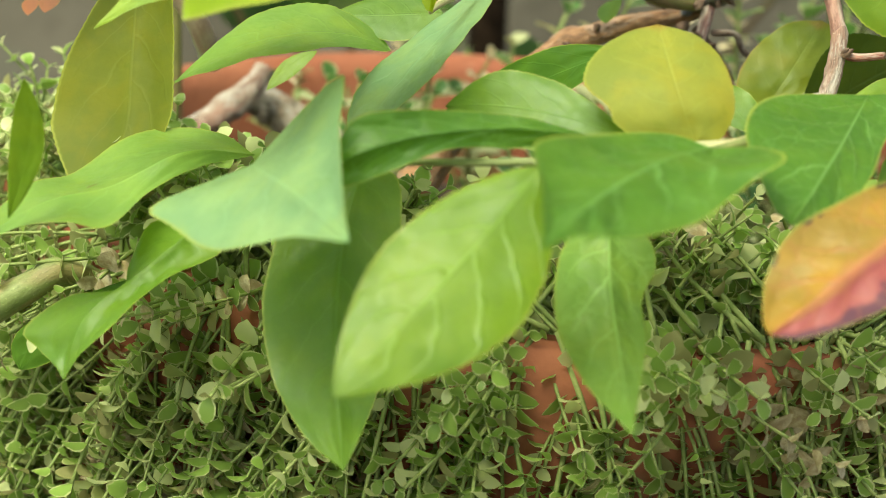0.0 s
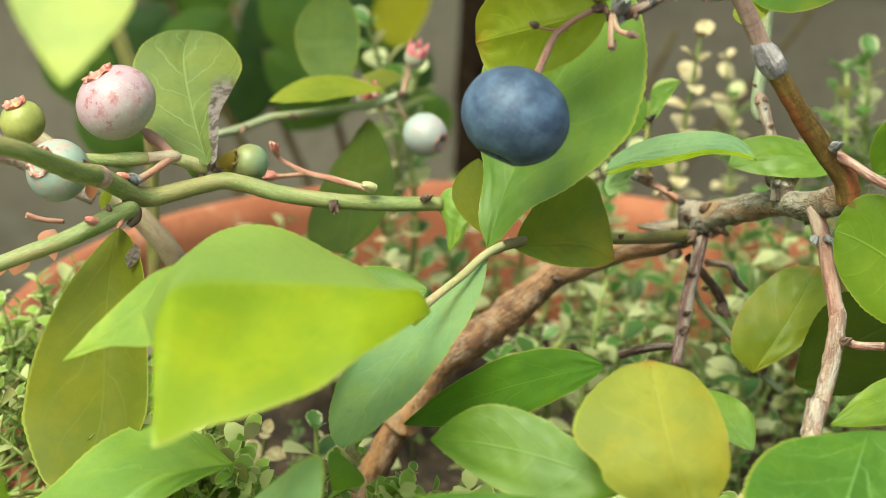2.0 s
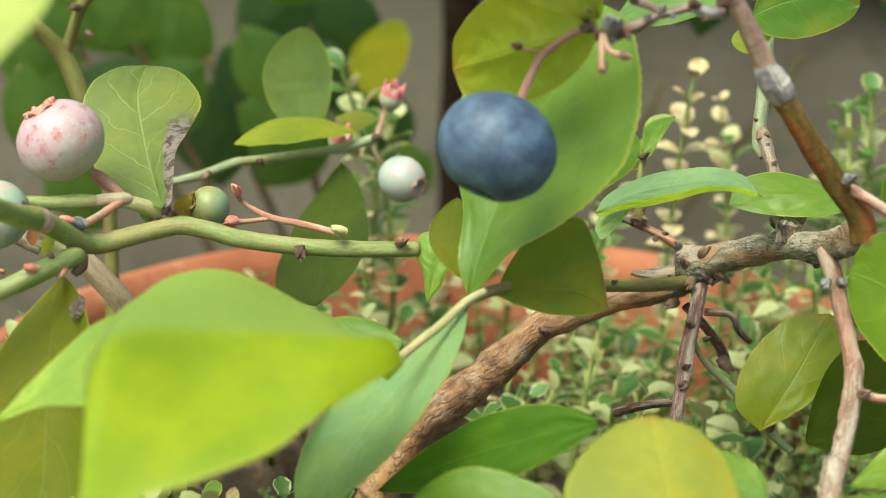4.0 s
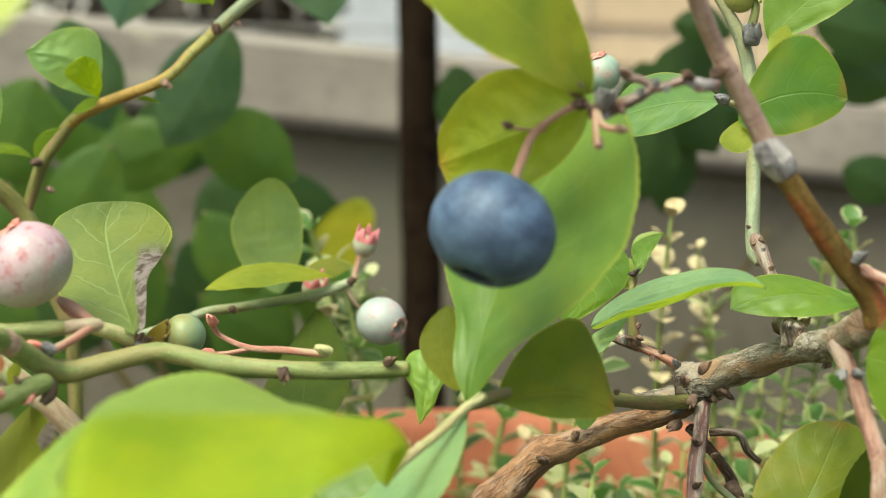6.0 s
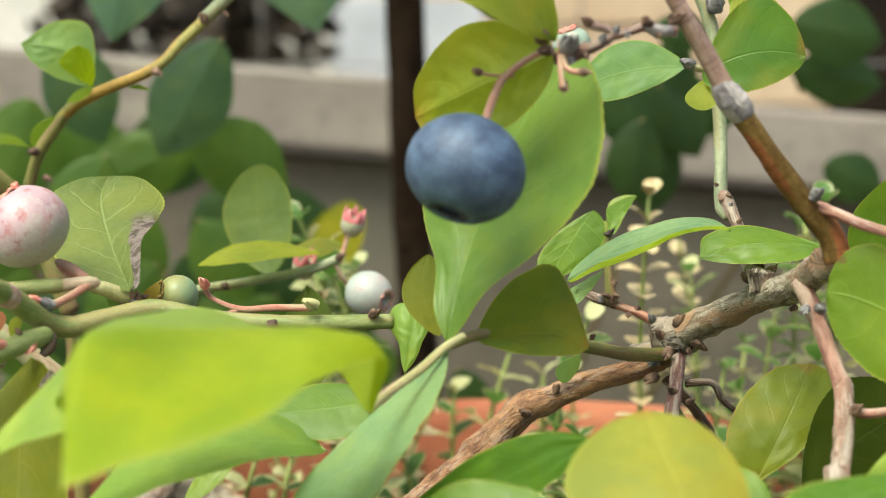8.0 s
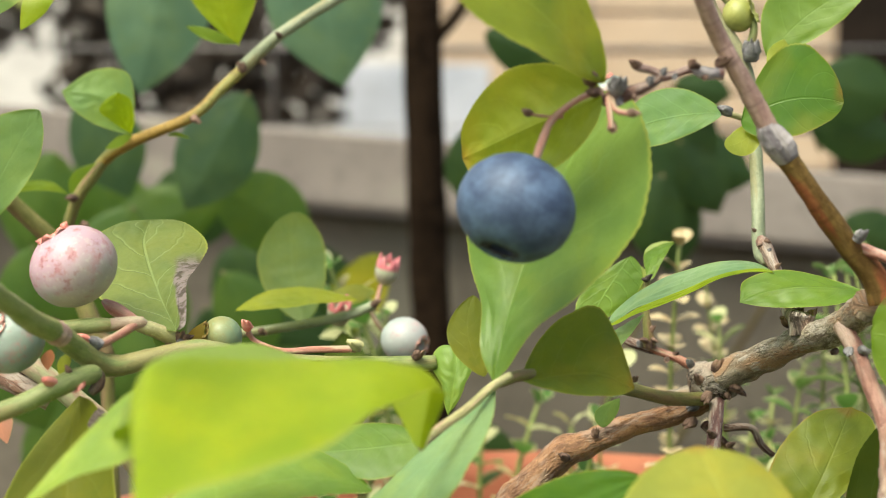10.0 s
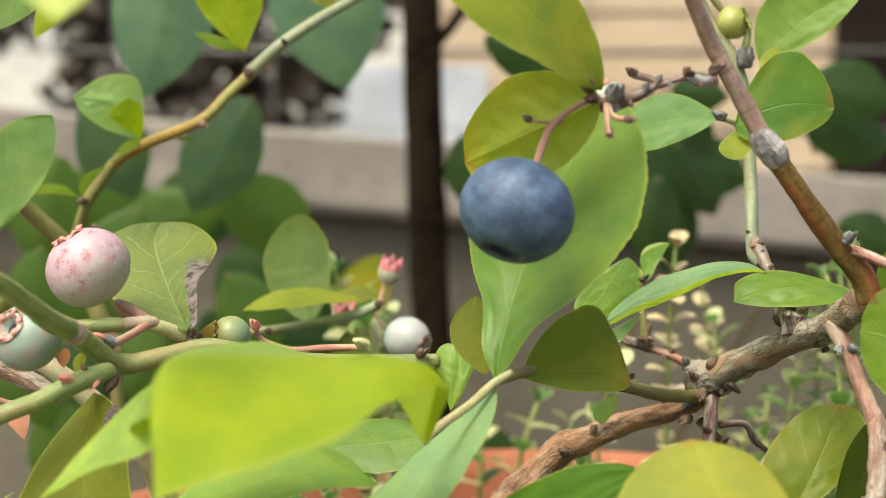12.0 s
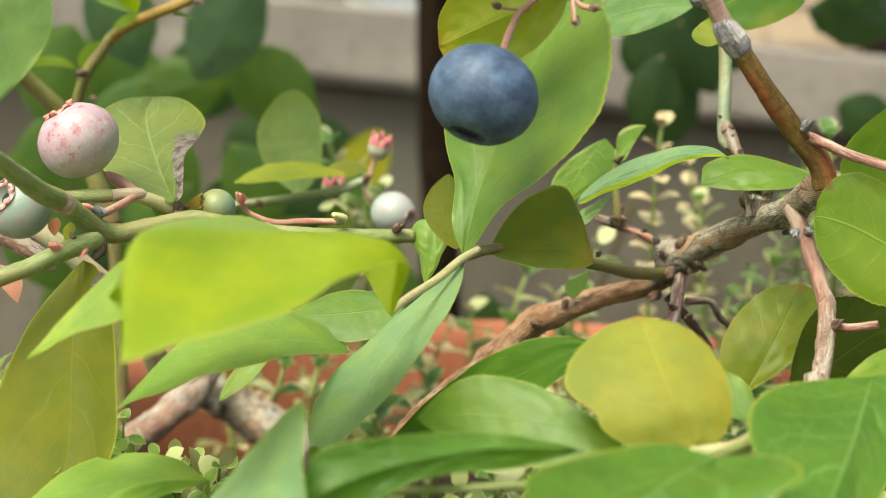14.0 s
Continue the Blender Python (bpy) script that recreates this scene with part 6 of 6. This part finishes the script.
def shrub_leaf(centre, length, width, lean, kind, face=0.0):
    """A broad leaf hanging by its stalk; lean turns it in the upright plane, face turns it sideways."""
    w, g = radians(lean), radians(face)
    d = Vector((math.sin(w), 0.15, -math.cos(w)))
    s = Vector((math.cos(w) * math.cos(g), math.sin(g), math.sin(w) * math.cos(g)))
    c = Vector(centre)
    q = [c - d * length / 2, c + Vector((0, -0.06 * length, 0)), c + d * length / 2, c - s * width / 2, c + s * width / 2]
    ob = leaf(*[tuple(p) for p in q], kind, pk=0.4, a=0.6, b=1.15, owner=shrub)
    ob.matrix_parent_inverse = Matrix.Translation(-Vector(shrub.location))
    foot = P(*q[0])
    v, f, u = [], [], []
    sink = Vector((0.003 * math.sin(centre[0]), 0.022, -0.006)) + d * 0.012
    tube(v, f, spline([(*foot, 0.0006), (*(foot + sink * 0.5), 0.0007), (*(foot + sink), 0.0009)], 4), 6, 0.05, 0, u)
    stalk = mesh_part("leaf_stalk", v, f, STEM["olive_twig"], shrub, "", u, wrap=True)
    stalk.matrix_parent_inverse = Matrix.Translation(-Vector(shrub.location))


# each kind sets how lit or shaded a leaf is coloured
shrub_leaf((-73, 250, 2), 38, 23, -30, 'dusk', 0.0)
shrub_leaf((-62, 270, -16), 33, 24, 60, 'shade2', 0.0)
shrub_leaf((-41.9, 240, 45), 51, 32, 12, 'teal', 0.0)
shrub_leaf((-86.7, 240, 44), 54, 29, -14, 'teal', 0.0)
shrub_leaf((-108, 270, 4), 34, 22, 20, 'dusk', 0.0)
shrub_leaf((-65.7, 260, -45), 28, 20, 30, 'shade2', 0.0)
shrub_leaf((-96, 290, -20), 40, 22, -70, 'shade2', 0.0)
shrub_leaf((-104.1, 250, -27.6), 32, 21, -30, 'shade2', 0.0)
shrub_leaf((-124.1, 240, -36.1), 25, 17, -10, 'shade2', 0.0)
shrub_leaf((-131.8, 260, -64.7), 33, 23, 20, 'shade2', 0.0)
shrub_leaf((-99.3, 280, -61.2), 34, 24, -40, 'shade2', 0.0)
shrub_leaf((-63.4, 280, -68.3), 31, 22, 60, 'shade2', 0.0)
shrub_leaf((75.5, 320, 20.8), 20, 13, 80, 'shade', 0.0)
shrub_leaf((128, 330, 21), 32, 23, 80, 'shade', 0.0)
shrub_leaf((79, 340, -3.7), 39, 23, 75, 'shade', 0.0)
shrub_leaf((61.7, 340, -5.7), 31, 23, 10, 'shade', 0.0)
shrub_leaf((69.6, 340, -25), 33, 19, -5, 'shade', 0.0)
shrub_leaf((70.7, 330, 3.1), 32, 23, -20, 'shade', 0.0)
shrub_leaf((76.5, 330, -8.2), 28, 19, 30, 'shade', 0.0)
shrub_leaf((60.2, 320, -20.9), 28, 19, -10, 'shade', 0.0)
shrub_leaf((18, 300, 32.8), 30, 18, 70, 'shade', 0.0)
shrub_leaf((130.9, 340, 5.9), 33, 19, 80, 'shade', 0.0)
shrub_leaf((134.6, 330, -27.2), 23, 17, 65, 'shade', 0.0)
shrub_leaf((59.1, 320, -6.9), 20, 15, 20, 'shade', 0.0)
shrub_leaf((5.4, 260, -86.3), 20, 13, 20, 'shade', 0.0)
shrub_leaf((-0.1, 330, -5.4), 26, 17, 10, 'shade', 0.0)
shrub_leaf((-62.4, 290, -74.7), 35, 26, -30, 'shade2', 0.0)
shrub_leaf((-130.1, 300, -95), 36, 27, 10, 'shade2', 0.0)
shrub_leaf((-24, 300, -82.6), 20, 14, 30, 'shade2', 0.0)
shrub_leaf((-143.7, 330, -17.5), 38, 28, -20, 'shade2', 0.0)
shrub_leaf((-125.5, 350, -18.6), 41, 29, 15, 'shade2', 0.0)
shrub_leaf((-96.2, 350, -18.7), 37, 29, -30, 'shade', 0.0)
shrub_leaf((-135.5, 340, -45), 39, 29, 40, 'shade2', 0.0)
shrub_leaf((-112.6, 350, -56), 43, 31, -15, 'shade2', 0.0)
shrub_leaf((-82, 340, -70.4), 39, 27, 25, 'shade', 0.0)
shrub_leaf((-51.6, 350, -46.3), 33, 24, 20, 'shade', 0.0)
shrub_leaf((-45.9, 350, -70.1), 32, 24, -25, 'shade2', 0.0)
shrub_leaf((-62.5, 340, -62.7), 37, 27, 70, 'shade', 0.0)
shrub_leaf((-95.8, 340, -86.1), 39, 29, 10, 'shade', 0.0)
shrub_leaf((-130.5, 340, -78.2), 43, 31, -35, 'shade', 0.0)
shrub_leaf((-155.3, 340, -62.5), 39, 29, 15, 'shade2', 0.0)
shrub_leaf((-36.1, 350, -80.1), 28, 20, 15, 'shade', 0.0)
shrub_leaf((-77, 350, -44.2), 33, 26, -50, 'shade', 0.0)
SHRUB_STEM = bark_material("shrub_stem", (0.06, 0.055, 0.02), (0.14, 0.11, 0.05), (0.10, 0.07, 0.04), 0.3, 0.7, scaly=False)
for reach in ((-150, 330, -45), (-120, 300, -40), (-80, 350, -50), (-100, 340, -60), (60, 350, -60), (110, 360, -50)):
    v, f, u = [], [], []
    x, y, z = reach
    foot, tip = P(x * 0.15 - 20, y + 12, -425), P(x, y + 10, z)
    knee = foot.lerp(tip, 0.55) + Vector((-0.2 * x / 1000, 0.004, 0.03))
    tube(v, f, spline([(*foot, 0.003), (*knee, 0.002), (*tip, 0.001)], 12), 8, 0.1, 0.1, u)
    mesh_part("branch", v, f, SHRUB_STEM, shrub, "", u, wrap=True).matrix_parent_inverse = Matrix.Translation(-Vector(shrub.location))

fence = tagged(new("wire_fence"), "thin grey wire mesh fence behind the garden wall", "fence")
fence.location = (0, 1.3, 0)
for i in range(-8, 10):
    v, f = [], []
    tube(v, f, [(i * 0.15 - 0.02, 0, 0, 0.0013), (i * 0.15 - 0.02, 0, 1.2, 0.0013)], 6, 0)
    mesh_part("wire", v, f, WIRE, fence)
for i in range(12):
    v, f = [], []
    tube(v, f, [(-1.4, 0.003, 0.05 + i * 0.075, 0.0013), (1.6, 0.003, 0.05 + i * 0.075, 0.0013)], 6, 0)
    mesh_part("wire", v, f, WIRE, fence)

house = tagged(new("house"), "white house with cream boards and a dark brown door", "house")
house.location = (0, 5, 0)
bm = bmesh.new()
box(bm, (-6, 0.03, 0), (6, 0.3, 5))
part("wall", bm, WHITE, house, "plain white wall", smooth=False)
for i in range(30):
    bm = bmesh.new()
    box(bm, (-0.1, -0.02, 0.01 + i * 0.13), (6, 0.029, 0.01 + i * 0.13 + 0.118), 0.006)
    part("board", bm, CREAM, house, smooth=False)
bm = bmesh.new()
box(bm, (1.27, -0.06, 0.0), (2.2, -0.021, 2.1), 0.01)
door = part("door", bm, BROWN, house, "dark brown door", smooth=False)
bm = bmesh.new()
box(bm, (-0.32, -0.5, 0.0), (0.13, -0.4, 0.6), 0.01)
part("panel", bm, GREY_BLUE, house, "pale grey-blue panel", smooth=False)

hedge_rnd = random.Random(9)
hv = ([], [], [])
for i in range(4300):
    p = Vector((hedge_rnd.uniform(-1.5, -0.10), hedge_rnd.uniform(3.2, 3.7), hedge_rnd.uniform(0.05, 1.4)))
    w = hedge_rnd.uniform(0, 6.28)
    ahead = Vector((math.cos(w), hedge_rnd.uniform(-0.6, 0.3), math.sin(w))).normalized()
    up = Vector((hedge_rnd.uniform(-1, 1), -1, hedge_rnd.uniform(-1, 1))).normalized()
    if -1.3 < p.x < -0.88 and 0.36 < p.z < 0.64:
        continue  # a bright gap
    if p.x > -0.28 and p.z < 0.62:
        continue  # the panel stands free
    blade_into(*hv, p, ahead, (up - ahead * up.dot(ahead)).normalized(), 0.07, 0.034)
HEDGE = plain("hedge_leaf", (0.016, 0.012, 0.008), (0.05, 0.036, 0.024), 30, 0.5, 0.1, gloss=0.3)
hedge = tagged(mesh_part("hedge", hv[0], hv[1], HEDGE, None, "", hv[2]), "dark brown hedge before the house with bright gaps", "hedge", kind="stuff")
